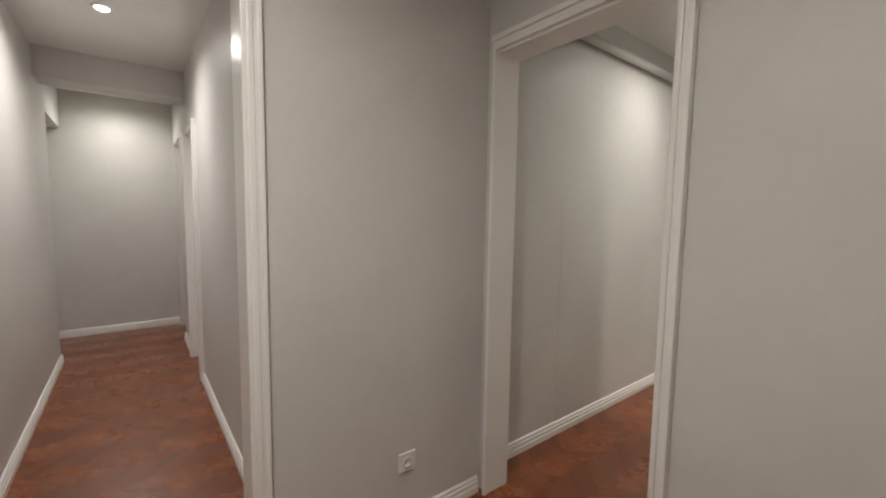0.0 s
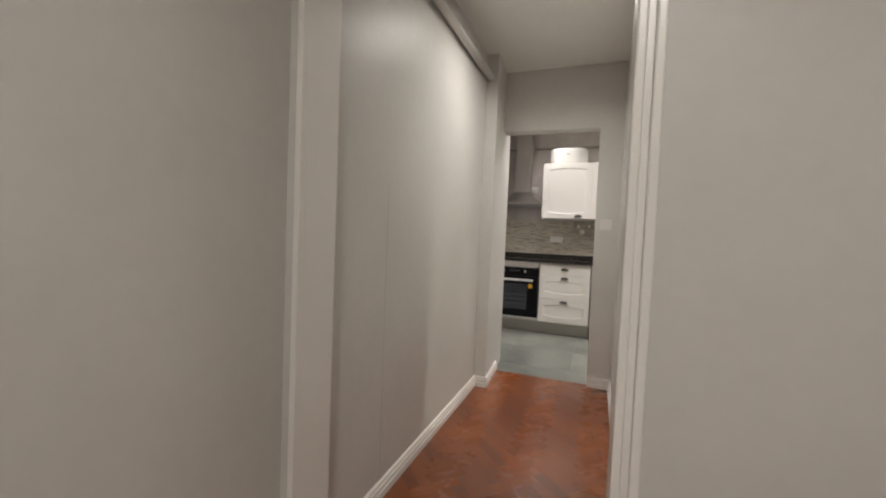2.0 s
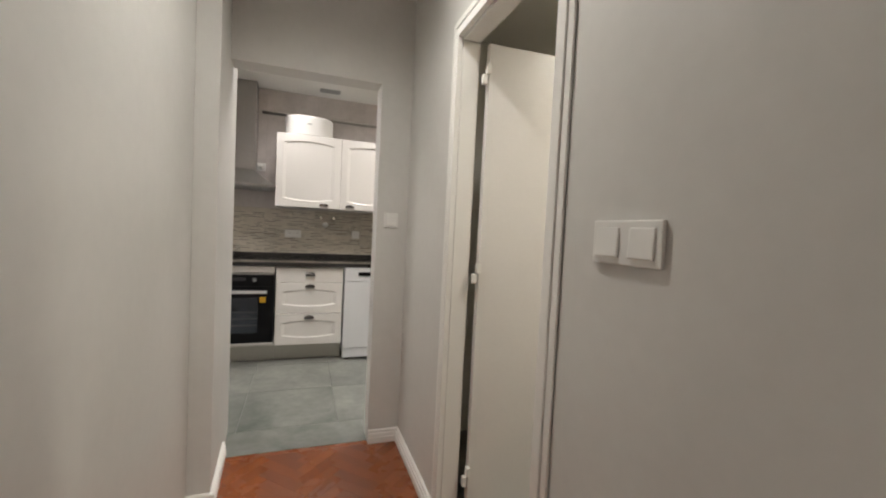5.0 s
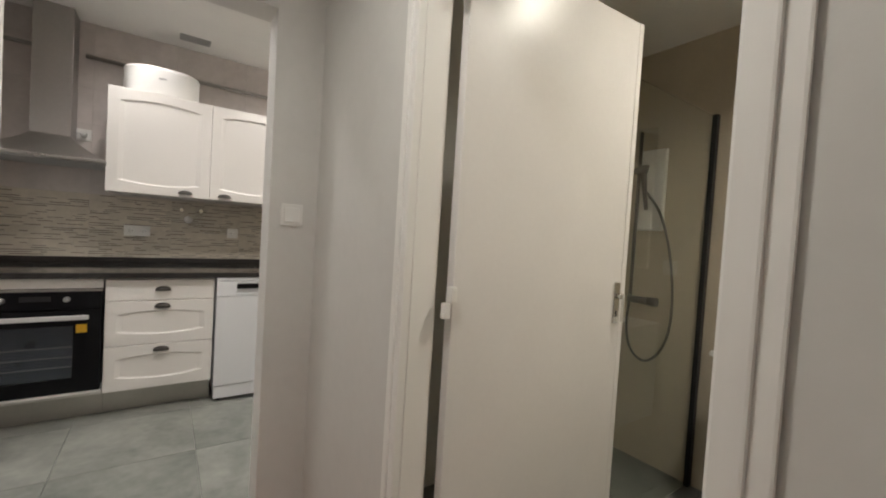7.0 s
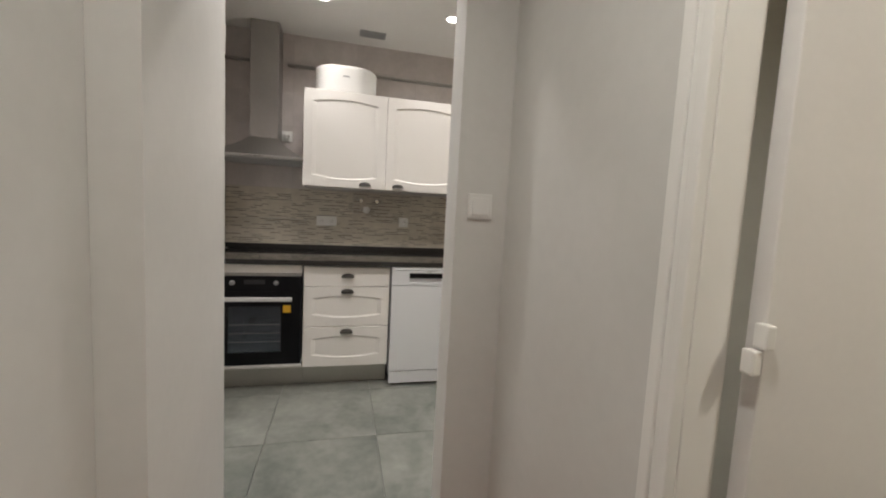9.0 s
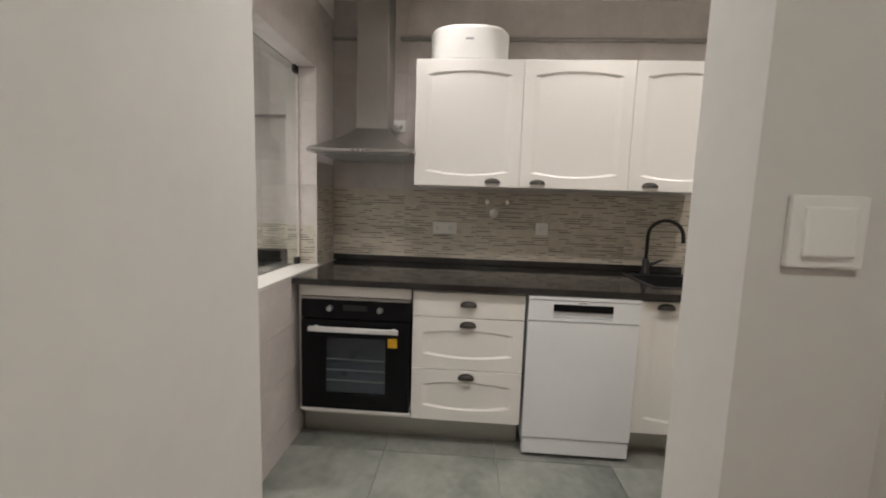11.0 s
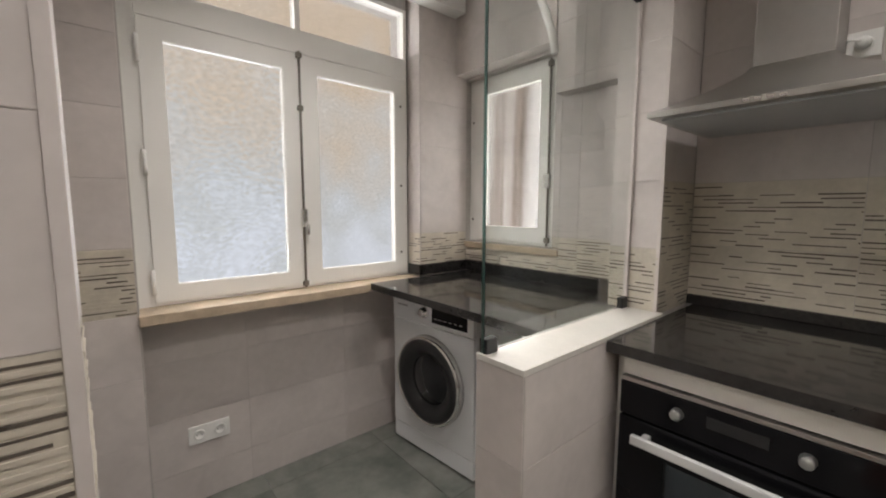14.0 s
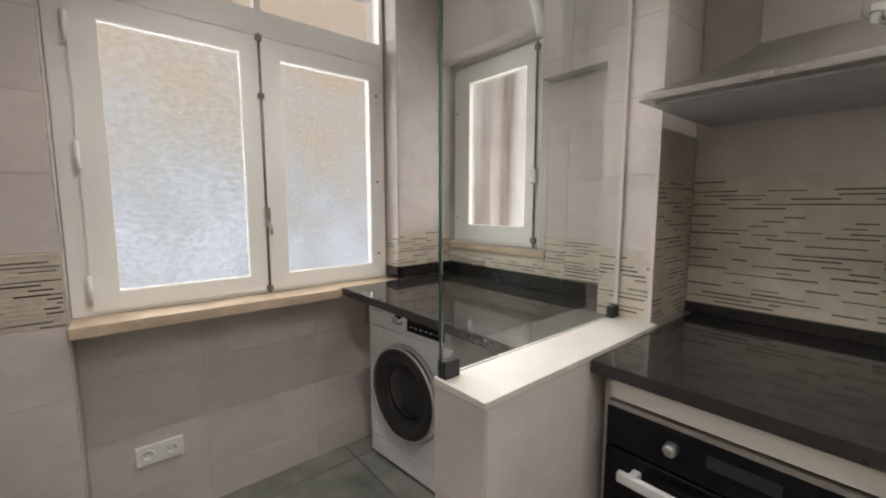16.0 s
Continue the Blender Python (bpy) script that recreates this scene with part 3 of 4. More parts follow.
def dishwasher():
    t = thing("dishwasher", "white freestanding dishwasher under the black worktop", "dishwasher", (0.338, 4.505, 0))
    part("body", boxes((0.004, 0.556, 0.03, 0.6, 0.055, 0.882)), APPLIANCE, t)
    part("door", boxes((0.0, 0.56, 0.0, 0.03, 0.115, 0.752), bevel=0.004), APPLIANCE, t)
    p = bmesh.new()
    for r in ((0.0, 0.56, 0.756, 0.772), (0.0, 0.56, 0.845, 0.862), (0.0, 0.125, 0.772, 0.845), (0.425, 0.56, 0.772, 0.845)):
        box(p, r[0], r[1], -0.004, 0.03, r[2], r[3])
    panel = part("control_panel", p, APPLIANCE, t)
    part("grip_recess", boxes((0.125, 0.425, 0.018, 0.03, 0.772, 0.845)), APPLIANCE, panel)
    part("control_strip", boxes((0.125, 0.425, -0.003, 0.012, 0.806, 0.842), bevel=0.002), BLACK_GLASS, panel, "black control strip")
    part("brand_mark", boxes((0.25, 0.29, -0.0055, -0.004, 0.851, 0.857)), GREY_PLASTIC, panel, "small grey mark")
    part("top_plate", boxes((-0.002, 0.562, -0.006, 0.58, 0.865, 0.884), bevel=0.004), APPLIANCE, t)
    part("kick_plate", boxes((0.004, 0.556, 0.006, 0.05, 0.022, 0.111), bevel=0.003), APPLIANCE, t)
    for x in (0.04, 0.52):
        for y in (0.06, 0.55):
            part("foot", lathe(bmesh.new(), [(0.0, 0), (0.02, 0), (0.02, 0.056), (0.0, 0.056)], (x, y, 0), sides=12), BLACK, t)


def sink_cabinet():
    t = thing("sink_cabinet", "cream lacquered kitchen cabinet with one door under the sink", "kitchen cabinet", (0.903, FY, 0))
    part("body", boxes((0.0, 0.53, 0.021, 0.69, 0.155, 0.72), (0.0, 0.02, 0.021, 0.69, 0.72, 0.885), (0.51, 0.53, 0.0, 0.69, 0.0, 0.885)), CARCASS, t)
    part("plinth", boxes((0.0, 0.51, 0.110, 0.125, 0.0, 0.153), bevel=0.002), PLINTH, t, "brushed grey metal plinth")
    bm = front_panel(0.524, 0.712, 0.055, 0.083, 0.083)
    bmesh.ops.translate(bm, vec=(0.003, 0, 0.162), verts=bm.verts)
    d = part("door", bm, CABINET, t)
    cup_handle(d, 0.13, 0.848)


def wall_cabinet(x0, w, hx, label):
    t = thing("wall_cabinet", label, "kitchen cabinet", (x0, 4.775, 1.437), "kitchen wall cabinets")
    part("body", boxes((0.002, w - 0.002, 0.021, 0.455, 0.002, 0.690)), CARCASS, t)
    d = part("door", front_panel(w - 0.001, 0.693, 0.060, 0.083, 0.083, 0.024, 0.022), CABINET, t, at=(0.0005, 0, 0))
    cup_handle(d, hx, 0.032)


def worktop():
    bm = bmesh.new()
    x0, x1, y0, y1 = -0.908, 1.445, 4.497, 5.232
    sx0, sx1, sy0, sy1 = 1.02, 1.40, 4.66, 5.06
    for r in ((x0, sx0, y0, y1), (sx1, x1, y0, y1), (sx0, sx1, y0, sy0), (sx0, sx1, sy1, y1)):
        box(bm, *r, 0.888, 0.922)
    bmesh.ops.remove_doubles(bm, verts=bm.verts, dist=0.0005)
    solid("worktop", bm, GRANITE, "polished black granite kitchen worktop on the units", "worktop")
    solid("worktop_upstand", boxes((-0.93, 1.445, 5.212, 5.231, 0.9225, 0.964), bevel=0.003), GRANITE, "polished black granite upstand behind the worktop", "worktop upstand")
    s = bmesh.new()
    for r in ((sx0 - 0.015, sx0 + 0.012, sy0 - 0.015, sy1 + 0.015, 0.74, 0.927), (sx1 - 0.012, sx1 + 0.015, sy0 - 0.015, sy1 + 0.015, 0.74, 0.927),
              (sx0, sx1, sy0 - 0.015, sy0 + 0.012, 0.74, 0.9265), (sx0, sx1, sy1 - 0.012, sy1 + 0.015, 0.74, 0.9265), (sx0, sx1, sy0, sy1, 0.732, 0.742)):
        box(s, *r)
    sink = thing("sink", "black composite inset kitchen sink in the worktop", "sink", (0, 0, 0))
    part("bowl", s, BLACK, sink)
    part("drain", lathe(bmesh.new(), [(0.0, 0), (0.04, 0), (0.045, 0.003), (0.0, 0.003)], (1.21, 4.86, 0.7425)), CHROME, sink, "round steel drain")
    t = thing("kitchen_tap", "matt black curved swan-neck kitchen tap", "tap", (1.17, 5.13, 0.9225))
    part("base", lathe(bmesh.new(), [(0.0, 0), (0.027, 0), (0.027, 0.012), (0.020, 0.02), (0.020, 0.09), (0.014, 0.1), (0.0, 0.1)]), BLACK, t)
    pts = [(0, 0, 0.09), (0, 0, 0.25)] + [(0.085 - 0.085 * math.cos(a), -0.05 * (1 - math.cos(a)), 0.25 + 0.10 * math.sin(a)) for a in [math.pi * k / 14 for k in range(1, 15)]] + [(0.172, -0.102, 0.215)]
    part("spout", tube(bmesh.new(), pts, 0.0115), BLACK, t)
    part("lever", tube(bmesh.new(), [(0.02, 0, 0.06), (0.045, 0, 0.066), (0.10, -0.02, 0.10)], [0.011, 0.010, 0.005]), BLACK, t)


def range_hood():
    t = thing("range_hood", "brushed steel chimney range hood with curved canopy", "range hood", (-0.602, 5.235, 1.60))
    bm = bmesh.new()
    rings = []
    for k in range(11):
        f = k / 10
        s = (1 - f) ** 1.3
        hw, dp, z, cx = 0.104 + (0.298 - 0.104) * s, 0.208 + (0.56 - 0.208) * s, 0.022 + 0.17 * f, -0.017 * (1 - s)
        rings.append([bm.verts.new(p) for p in ((cx - hw, -dp, z), (cx + hw, -dp, z), (cx + hw, -0.001, z), (cx - hw, -0.001, z))])
    for a, b in zip(rings, rings[1:]):
        for i in range(4):
            fc = bm.faces.new((a[i], a[(i + 1) % 4], b[(i + 1) % 4], b[i]))
    bm.faces.new(rings[0][::-1])
    bm.faces.new(rings[-1])
    part("canopy", bm, STEEL_H, t)
    part("rim", boxes((-0.299, 0.299, -0.562, -0.001, 0.004, 0.0215), bevel=0.003), STEEL_H, t)
    part("chimney", boxes((-0.118, 0.084, -0.205, -0.001, 0.185, 1.045), bevel=0.003), STEEL, t)
    part("filter", boxes((-0.27, 0.27, -0.52, -0.05, -0.002, 0.0035)), GREY_PLASTIC, t, "grey mesh filter")
    for i in range(4):
        part("button", boxes((-0.05 + 0.026 * i, -0.034 + 0.026 * i, -0.566, -0.560, 0.008, 0.017), bevel=0.001), CHROME, t)


def water_heater():
    t = thing("water_heater", "white electric water heater behind the wall cabinets", "water heater", (-0.02, 5.0, 2.128))
    out = []
    for k in range(48):
        a = 2 * math.pi * k / 48
        c, s = math.cos(a), math.sin(a)
        out.append((math.copysign(abs(c) ** 0.62, c), math.copysign(abs(s) ** 0.8, s)))
    bm = bmesh.new()
    rings = []
    for z, f in ((0, 0.98), (0.02, 1.0), (0.165, 1.0), (0.172, 1.01), (0.180, 1.01), (0.192, 0.97), (0.203, 0.86), (0.210, 0.55), (0.212, 0.02)):
        rings.append([bm.verts.new((0.228 * f * x, 0.205 * f * y, z)) for x, y in out])
    for a, b in zip(rings, rings[1:]):
        for i in range(48):
            fc = bm.faces.new((a[i], a[(i + 1) % 48], b[(i + 1) % 48], b[i]))
            fc.smooth = True
    bm.faces.new(rings[0][::-1])
    bm.faces.new(rings[-1])
    part("body", bm, PLASTIC, t)
    part("brand_mark", boxes((-0.022, 0.022, -0.2075, -0.204, 0.112, 0.122)), GREY_PLASTIC, t, "small grey mark")


drawer_unit()
oven()
dishwasher()
sink_cabinet()
wall_cabinet(-0.310, 0.596, 0.447, "cream lacquered wall cabinet with the heater above it")
wall_cabinet(0.287, 0.594, 0.10, "cream lacquered middle wall cabinet with arched panel door")
wall_cabinet(0.882, 0.552, 0.12, "cream lacquered wall cabinet at the row's end")
worktop()
range_hood()
water_heater()


# electrical plates ------------------------------------------------------------
def socket_plate(gangs, at, turn, label, group="wall sockets", size=0.082):
    """A white flush socket plate; its front looks along -y before the turn."""
    t = thing("wall_socket", label, "socket", at, group, turn)
    w = size * gangs
    part("plate", boxes((-w / 2, w / 2, -0.010, -0.0005, -size / 2, size / 2), bevel=0.003), PLASTIC, t)
    for g in range(gangs):
        c = -w / 2 + size * (g + 0.5)
        well = part("insert", lathe(bmesh.new(), [(0.0, -0.0105), (0.017, -0.0105), (0.019, -0.0145), (0.0225, -0.0145), (0.0235, -0.009), (0.0, -0.009)], (c, 0, 0), 1, 24), PLASTIC, t)
        for dx in (-0.0095, 0.0095):
            part("pin_hole", lathe(bmesh.new(), [(0.0, -0.0112), (0.0026, -0.0112), (0.0026, -0.0104), (0.0, -0.0104)], (c + dx, 0, 0), 1, 10), BLACK, well)
    return t


def switch_plate(gangs, at, turn, label, size=0.085):
    t = thing("light_switch", label, "light switch", at, "light switches", turn)
    w = size * gangs
    part("plate", boxes((-w / 2, w / 2, -0.010, -0.0005, -size / 2, size / 2), bevel=0.003), PLASTIC, t)
    for g in range(gangs):
        c = -w / 2 + size * (g + 0.5)
        bm = boxes((c - 0.029, c + 0.029, -0.016, -0.009, -0.029, 0.029), bevel=0.003)
        for v in bm.verts:
            if v.co.y < -0.012 and v.co.z > 0:
                v.co.y += 0.003
        part("rocker", bm, PLASTIC, t)
    return t


hood_socket = socket_plate(1, (-0.477, 5.2345, 1.845), 0, "white wall socket with a plug beside the range hood")
plug = part("plug", lathe(bmesh.new(), [(0.0, -0.050), (0.012, -0.050), (0.017, -0.044), (0.019, -0.016), (0.0, -0.016)], (0.0, 0, 0.0), 1, 20), PLASTIC, hood_socket, "white plug")
part("plug_cord", tube(bmesh.new(), [(0.0, -0.045, 0.0), (-0.012, -0.052, 0.004), (-0.030, -0.040, 0.010), (-0.041, -0.012, 0.016)], 0.0035, 8), PLASTIC, plug, "short white cord")
socket_plate(2, (-0.150, 5.230, 1.170), 0, "white double wall socket above the worktop")
socket_plate(1, (0.508, 5.230, 1.184), 0, "white wall socket above the worktop")
socket_plate(2, (-2.3295, 3.655, 0.315), 90, "white double wall socket under the window")
socket_plate(1, (-0.395, -0.072, 0.305), 90, "white wall socket above the hall skirting")
switch_plate(2, (RW, 1.243, 1.262), -90, "white double light switch beside the bathroom door")
switch_plate(1, (0.431, 2.965, 1.318), 0, "white light switch beside the kitchen doorway")

v = thing("water_connection", "capped waste outlet and two chrome valves on the tiles", "plumbing", (0.18, 5.230, 1.30))
part("waste_cap", lathe(bmesh.new(), [(0.0, -0.03), (0.018, -0.03), (0.024, -0.018), (0.024, -0.004), (0.030, -0.002), (0.030, 0.0), (0.0, 0.0)], (0, 0, -0.02), 1, 24), PLASTIC, v, "white waste outlet cap")
for _x in (-0.05, 0.085):
    part("valve", tube(bmesh.new(), [(_x, 0, 0.055), (_x, -0.03, 0.055), (_x + 0.001, -0.034, 0.055)], [0.012, 0.010, 0.014]), CHROME, v, "small chrome valve")
    part("valve_knob", tube(bmesh.new(), [(_x, -0.026, 0.05), (_x, -0.026, 0.075)], 0.008), CHROME, v)
# thin tube, darker than the tiles, along the wall below the ceiling
TUBE_GREY = material("grey_tube", (0.33, 0.315, 0.29), 0.5, vary=0.05)
solid("tube_kitchen", tube(bmesh.new(), [(-0.94, 5.222, 2.405), (-0.725, 5.222, 2.405)], 0.013), TUBE_GREY, "thin grey tube under the kitchen ceiling", "pipe")
solid("tube_kitchen", tube(bmesh.new(), [(-0.48, 5.222, 2.405), (1.62, 5.222, 2.405)], 0.013), TUBE_GREY, "thin grey tube along the kitchen wall", "pipe")
vent = thing("ceiling_vent", "white slatted ceiling vent", "vent", (0.17, 5.0, CEIL_K))
part("frame", boxes((-0.10, 0.10, -0.055, -0.045, -0.006, 0), (-0.10, 0.10, 0.045, 0.055, -0.006, 0), (-0.10, -0.09, -0.045, 0.045, -0.006, 0), (0.09, 0.10, -0.045, 0.045, -0.006, 0)), GREY_PLASTIC, vent)
for i in range(7):
    part("slat", boxes((-0.09, 0.09, -0.042 + i * 0.013, -0.034 + i * 0.013, -0.005, 0)), GREY_PLASTIC, vent)

# half wall and glass screen -----------------------------------------------------
half_wall = structure("wall_half", boxes((-1.0735, -0.9145, 4.1025, 4.92, -0.01, 0.915)), GROUT, "tiled half-height wall between kitchen and laundry corner")
structure("trim_half_wall_cap", boxes((-1.0768, -0.9112, 4.0992, 4.927, 0.9155, 0.932), bevel=0.0015), CAP_TILE, "pale stone cap on the half-height wall", "wall cap")
g = thing("glass_screen", "frameless clear glass screen on the half-height wall", "glass screen", (-1.055, 4.105, 0.9325))
gp = part("pane", boxes((-0.004, 0.004, 0.0, 0.815, 0.004, 1.19), bevel=0.001, seg=1), CLEAR, g)
gp.visible_shadow = False
part("edge", boxes((-0.0035, 0.0035, -0.004, -0.0005, 0.004, 1.19)), glass("green_glass_edge", (0.10, 0.22, 0.19), 0.3), g, "dark green polished glass edge")
# slim pale strip at the pane's wall end
part("wall_channel", boxes((-0.011, 0.011, 0.803, 0.815, 0.045, 1.145), bevel=0.002), WALL_TILE, g, "pale upright strip at the wall")
for y, z in ((0.02, 0.0), (0.785, 0.0), (0.785, 1.15)):
    part("clamp", boxes((-0.014, 0.014, y - 0.02, y + 0.025, z, z + 0.042), bevel=0.003), BLACK, g, "black metal glass clamp")

# laundry corner --------------------------------------------------------------------
solid("laundry_worktop", boxes((-2.155, -1.0805, 4.40, 5.128, 0.893, 0.928), bevel=0.002), GRANITE, "polished black granite laundry worktop over the washing machine", "worktop")
solid("laundry_upstand", boxes((-2.198, -1.135, 5.108, 5.127, 0.9285, 0.99), (-2.198, -2.178, 4.745, 5.108, 0.9285, 0.99), (-2.29, -2.178, 4.738, 4.757, 0.9285, 0.99)), GRANITE, "black granite upstand round the laundry worktop", "worktop upstand")
solid("laundry_worktop_support", boxes((-1.10, -1.0810, 4.44, 5.1, 0.80, 0.892)), CARCASS, "white bearer under the laundry worktop", "bearer")


def washing_machine():
    t = thing("washing_machine", "white front-loading washing machine with black porthole door", "washing machine", (-2.19, 4.565, 0), turn=5.0)
    part("body", boxes((0.0, 0.596, 0.012, 0.478, 0.015, 0.842), bevel=0.006), APPLIANCE, t)
    front = part("front_panel", boxes((0.003, 0.593, 0.0, 0.014, 0.115, 0.715), bevel=0.004), APPLIANCE, t)
    part("kick_plate", boxes((0.003, 0.593, 0.002, 0.014, 0.018, 0.111), bevel=0.003), APPLIANCE, t)
    panel = part("control_panel", boxes((0.003, 0.593, -0.004, 0.014, 0.719, 0.838), bevel=0.005), APPLIANCE, t)
    part("display", boxes((0.315, 0.555, -0.007, -0.0035, 0.742, 0.822), bevel=0.002), BLACK_GLASS, panel, "black display panel")
    for i in range(6):
        part("indicator", boxes((0.335 + i * 0.034, 0.352 + i * 0.034, -0.008, -0.0068, 0.765, 0.769)), PLASTIC, panel)
    part("dial", lathe(bmesh.new(), [(0.0, -0.030), (0.020, -0.030), (0.024, -0.026), (0.026, -0.004), (0.031, -0.004), (0.031, -0.002), (0.0, -0.002)], (0.255, 0, 0.785), 1), CHROME, panel, "silver programme dial")
    part("drawer", boxes((0.02, 0.19, -0.0075, -0.003, 0.745, 0.825), bevel=0.003), APPLIANCE, panel)
    part("brand_mark", boxes((0.05, 0.13, -0.0088, -0.0074, 0.795, 0.803)), GREY_PLASTIC, panel, "small grey mark")
    c = (0.298, 0, 0.435)
    door = part("door", lathe(bmesh.new(), [(0.128, -0.006), (0.136, -0.016), (0.165, -0.036), (0.200, -0.044), (0.216, -0.034), (0.219, -0.001), (0.128, -0.001)], c, 1, 56, True), BLACK, t, "glossy black porthole ring")
    part("chrome_rim", lathe(bmesh.new(), [(0.215, -0.036), (0.222, -0.040), (0.231, -0.030), (0.236, 0.0), (0.215, 0.0)], c, 1, 56, True), CHROME, door, "silver door rim")
    part("glass_bowl", lathe(bmesh.new(), [(0.0, -0.030), (0.05, -0.028), (0.09, -0.022), (0.118, -0.014), (0.130, -0.008), (0.136, -0.004), (0.136, -0.001), (0.0, -0.001)], c, 1, 48), PORTHOLE, door, "dark glass porthole")
    part("grip", boxes((0.512, 0.532, -0.034, -0.014, 0.385, 0.485), bevel=0.006), CHROME, door, "silver door grip")
    for x in (0.05, 0.55):
        for y in (0.06, 0.42):
            part("foot", lathe(bmesh.new(), [(0.0, 0), (0.022, 0), (0.022, 0.018), (0.0, 0.018)], (x, y, 0), sides=12), BLACK, t)


washing_machine()


# windows ---------------------------------------------------------------------------
def sash(bm, u0, u1, z0, z1, g, p0, p1, axis):
    """A frame between outer and glass rectangles."""
    a, b, c, d = g
    for r in ((u0, u1, z0, c), (u0, u1, d, z1), (u0, a, c, d), (b, u1, c, d)):
        box(bm, *((p0, p1, r[0], r[1], r[2], r[3]) if axis == "x" else (r[0], r[1], p0, p1, r[2], r[3])))
    return bm


win = structure("window_1", sash(bmesh.new(), 3.433, 4.75, 0.92, 2.44, (3.494, 4.730, 0.938, 2.42), -2.375, -2.312, "x"), GLOSS_WHITE, "white painted wooden window with two hammered-glass sashes", "window")
part("transom_bar", boxes((-2.372, -2.309, 3.487, 4.735, 2.058, 2.168), bevel=0.003), GLOSS_WHITE, win)
part("mullion", boxes((-2.37, -2.312, 4.105, 4.130, 2.168, 2.42)), GLOSS_WHITE, win)
P1, P2 = (3.570, 4.038, 1.003, 1.978), (4.203, 4.660, 1.003, 1.975)
for (u0, u1, gl, mt) in ((3.492, 4.108, P1, HAMMERED), (4.114, 4.732, P2, RIBBED)):
    s = sash(bmesh.new(), u0, u1, 0.936, 2.053, gl, -2.352, -2.303, "x")
    s = part("sash", s, GLOSS_WHITE, win)
    part("bead", sash(bmesh.new(), gl[0] - 0.006, gl[1] + 0.006, gl[2] - 0.006, gl[3] + 0.006, (gl[0] + 0.004, gl[1] - 0.004, gl[2] + 0.004, gl[3] - 0.004), -2.318, -2.308, "x"), GLOSS_WHITE, s)
    p = part("pane", boxes((-2.328, -2.322, gl[0] - 0.004, gl[1] + 0.004, gl[2] - 0.004, gl[3] + 0.004)), mt, s, "frosted patterned glass pane")
    p.visible_shadow = False
for u0, u1 in ((3.487, 4.105), (4.130, 4.735)):
    p = part("transom_pane", boxes((-2.350, -2.344, u0, u1, 2.168, 2.42)), RIBBED, win, "frosted transom pane")
    p.visible_shadow = False
for z in (1.93, 1.50, 1.02):
    part("hinge", tube(bmesh.new(), [(-2.300, 3.488, z - 0.05), (-2.300, 3.488, z + 0.05)], 0.008), GLOSS_WHITE, win)
part("meeting_stile", boxes((-2.366, -2.3535, 4.09, 4.134, 0.938, 2.058)), GLOSS_WHITE, win)
bolt = part("bolt_rod", tube(bmesh.new(), [(-2.292, 4.111, 0.925), (-2.292, 4.111, 2.062)], 0.006, 8), IRON, win, "aged steel espagnolette rod")
for z in (2.045, 1.80, 0.945):
    part("rod_guide", boxes((-2.303, -2.284, 4.098, 4.124, z - 0.012, z + 0.012), bevel=0.003), IRON, bolt)
part("bolt_handle", boxes((-2.303, -2.278, 4.098, 4.126, 1.225, 1.315), bevel=0.004), CHROME, bolt)
part("lever", tube(bmesh.new(), [(-2.278, 4.112, 1.25), (-2.262, 4.118, 1.235), (-2.262, 4.120, 1.19)], [0.010, 0.009, 0.007]), CHROME, bolt)
for z in (1.90, 1.45, 1.06):
    part("screw", lathe(bmesh.new(), [(0.0, 0.004), (0.006, 0.004), (0.007, 0.0), (0.0, 0.0)], (-2.303, 4.70, z), 0, 10), IRON, win)
structure("window_sill_1", boxes((-2.46, -2.168, 3.427, 4.398, 0.876, 0.918), (-2.46, -2.20, 4.398, 4.764, 0.876, 0.918), bevel=0.004), STONE, "tan stone window sill under the large window", "window sill")

win2 = structure("window_2", sash(bmesh.new(), -2.203, -1.558, 1.112, 2.098, (-2.150, -1.572, 1.125, 2.075), 5.172, 5.232, "y"), GLOSS_WHITE, "small white painted window with fluted glass", "window")
s2 = part("sash", sash(bmesh.new(), -2.148, -1.575, 1.128, 2.072, (-2.068, -1.668, 1.212, 1.998), 5.160, 5.212, "y"), GLOSS_WHITE, win2)
p = part("pane", boxes((-2.072, -1.664, 5.186, 5.192, 1.208, 2.002)), CLOUDED, s2, "frosted glass pane")
p.visible_shadow = False
b2 = part("bolt_rod", tube(bmesh.new(), [(-1.602, 5.150, 1.115), (-1.602, 5.150, 2.085)], 0.0055, 8), IRON, win2, "aged steel espagnolette rod")
for z in (2.06, 1.15):
    part("rod_guide", boxes((-1.616, -1.588, 5.142, 5.160, z - 0.014, z + 0.014), bevel=0.003), IRON, b2)
part("bolt_handle", boxes((-1.622, -1.588, 5.138, 5.160, 1.43, 1.50), bevel=0.004), CHROME, b2)
for z in (1.85, 1.25):
    part("screw", lathe(bmesh.new(), [(0.0, -0.004), (0.006, -0.004), (0.007, 0.0), (0.0, 0.0)], (-2.175, 5.171, z), 1, 10), IRON, win2)
structure("window_sill_2", boxes((-2.204, -1.515, 5.118, 5.25, 1.072, 1.108), bevel=0.003), STONE, "tan stone sill under the small window", "window sill")
hose = [(-1.508, 5.045, 2.055), (-1.512, 5.040, 2.10), (-1.525, 5.035, 2.16), (-1.548, 5.03, 2.23), (-1.58, 5.03, 2.31), (-1.62, 5.03, 2.39), (-1.66, 5.03, 2.45), (-1.70, 5.03, 2.53)]
solid("waste_hose", tube(bmesh.new(), hose, 0.019), PLASTIC, "white flexible hose hanging by the small window", "hose")

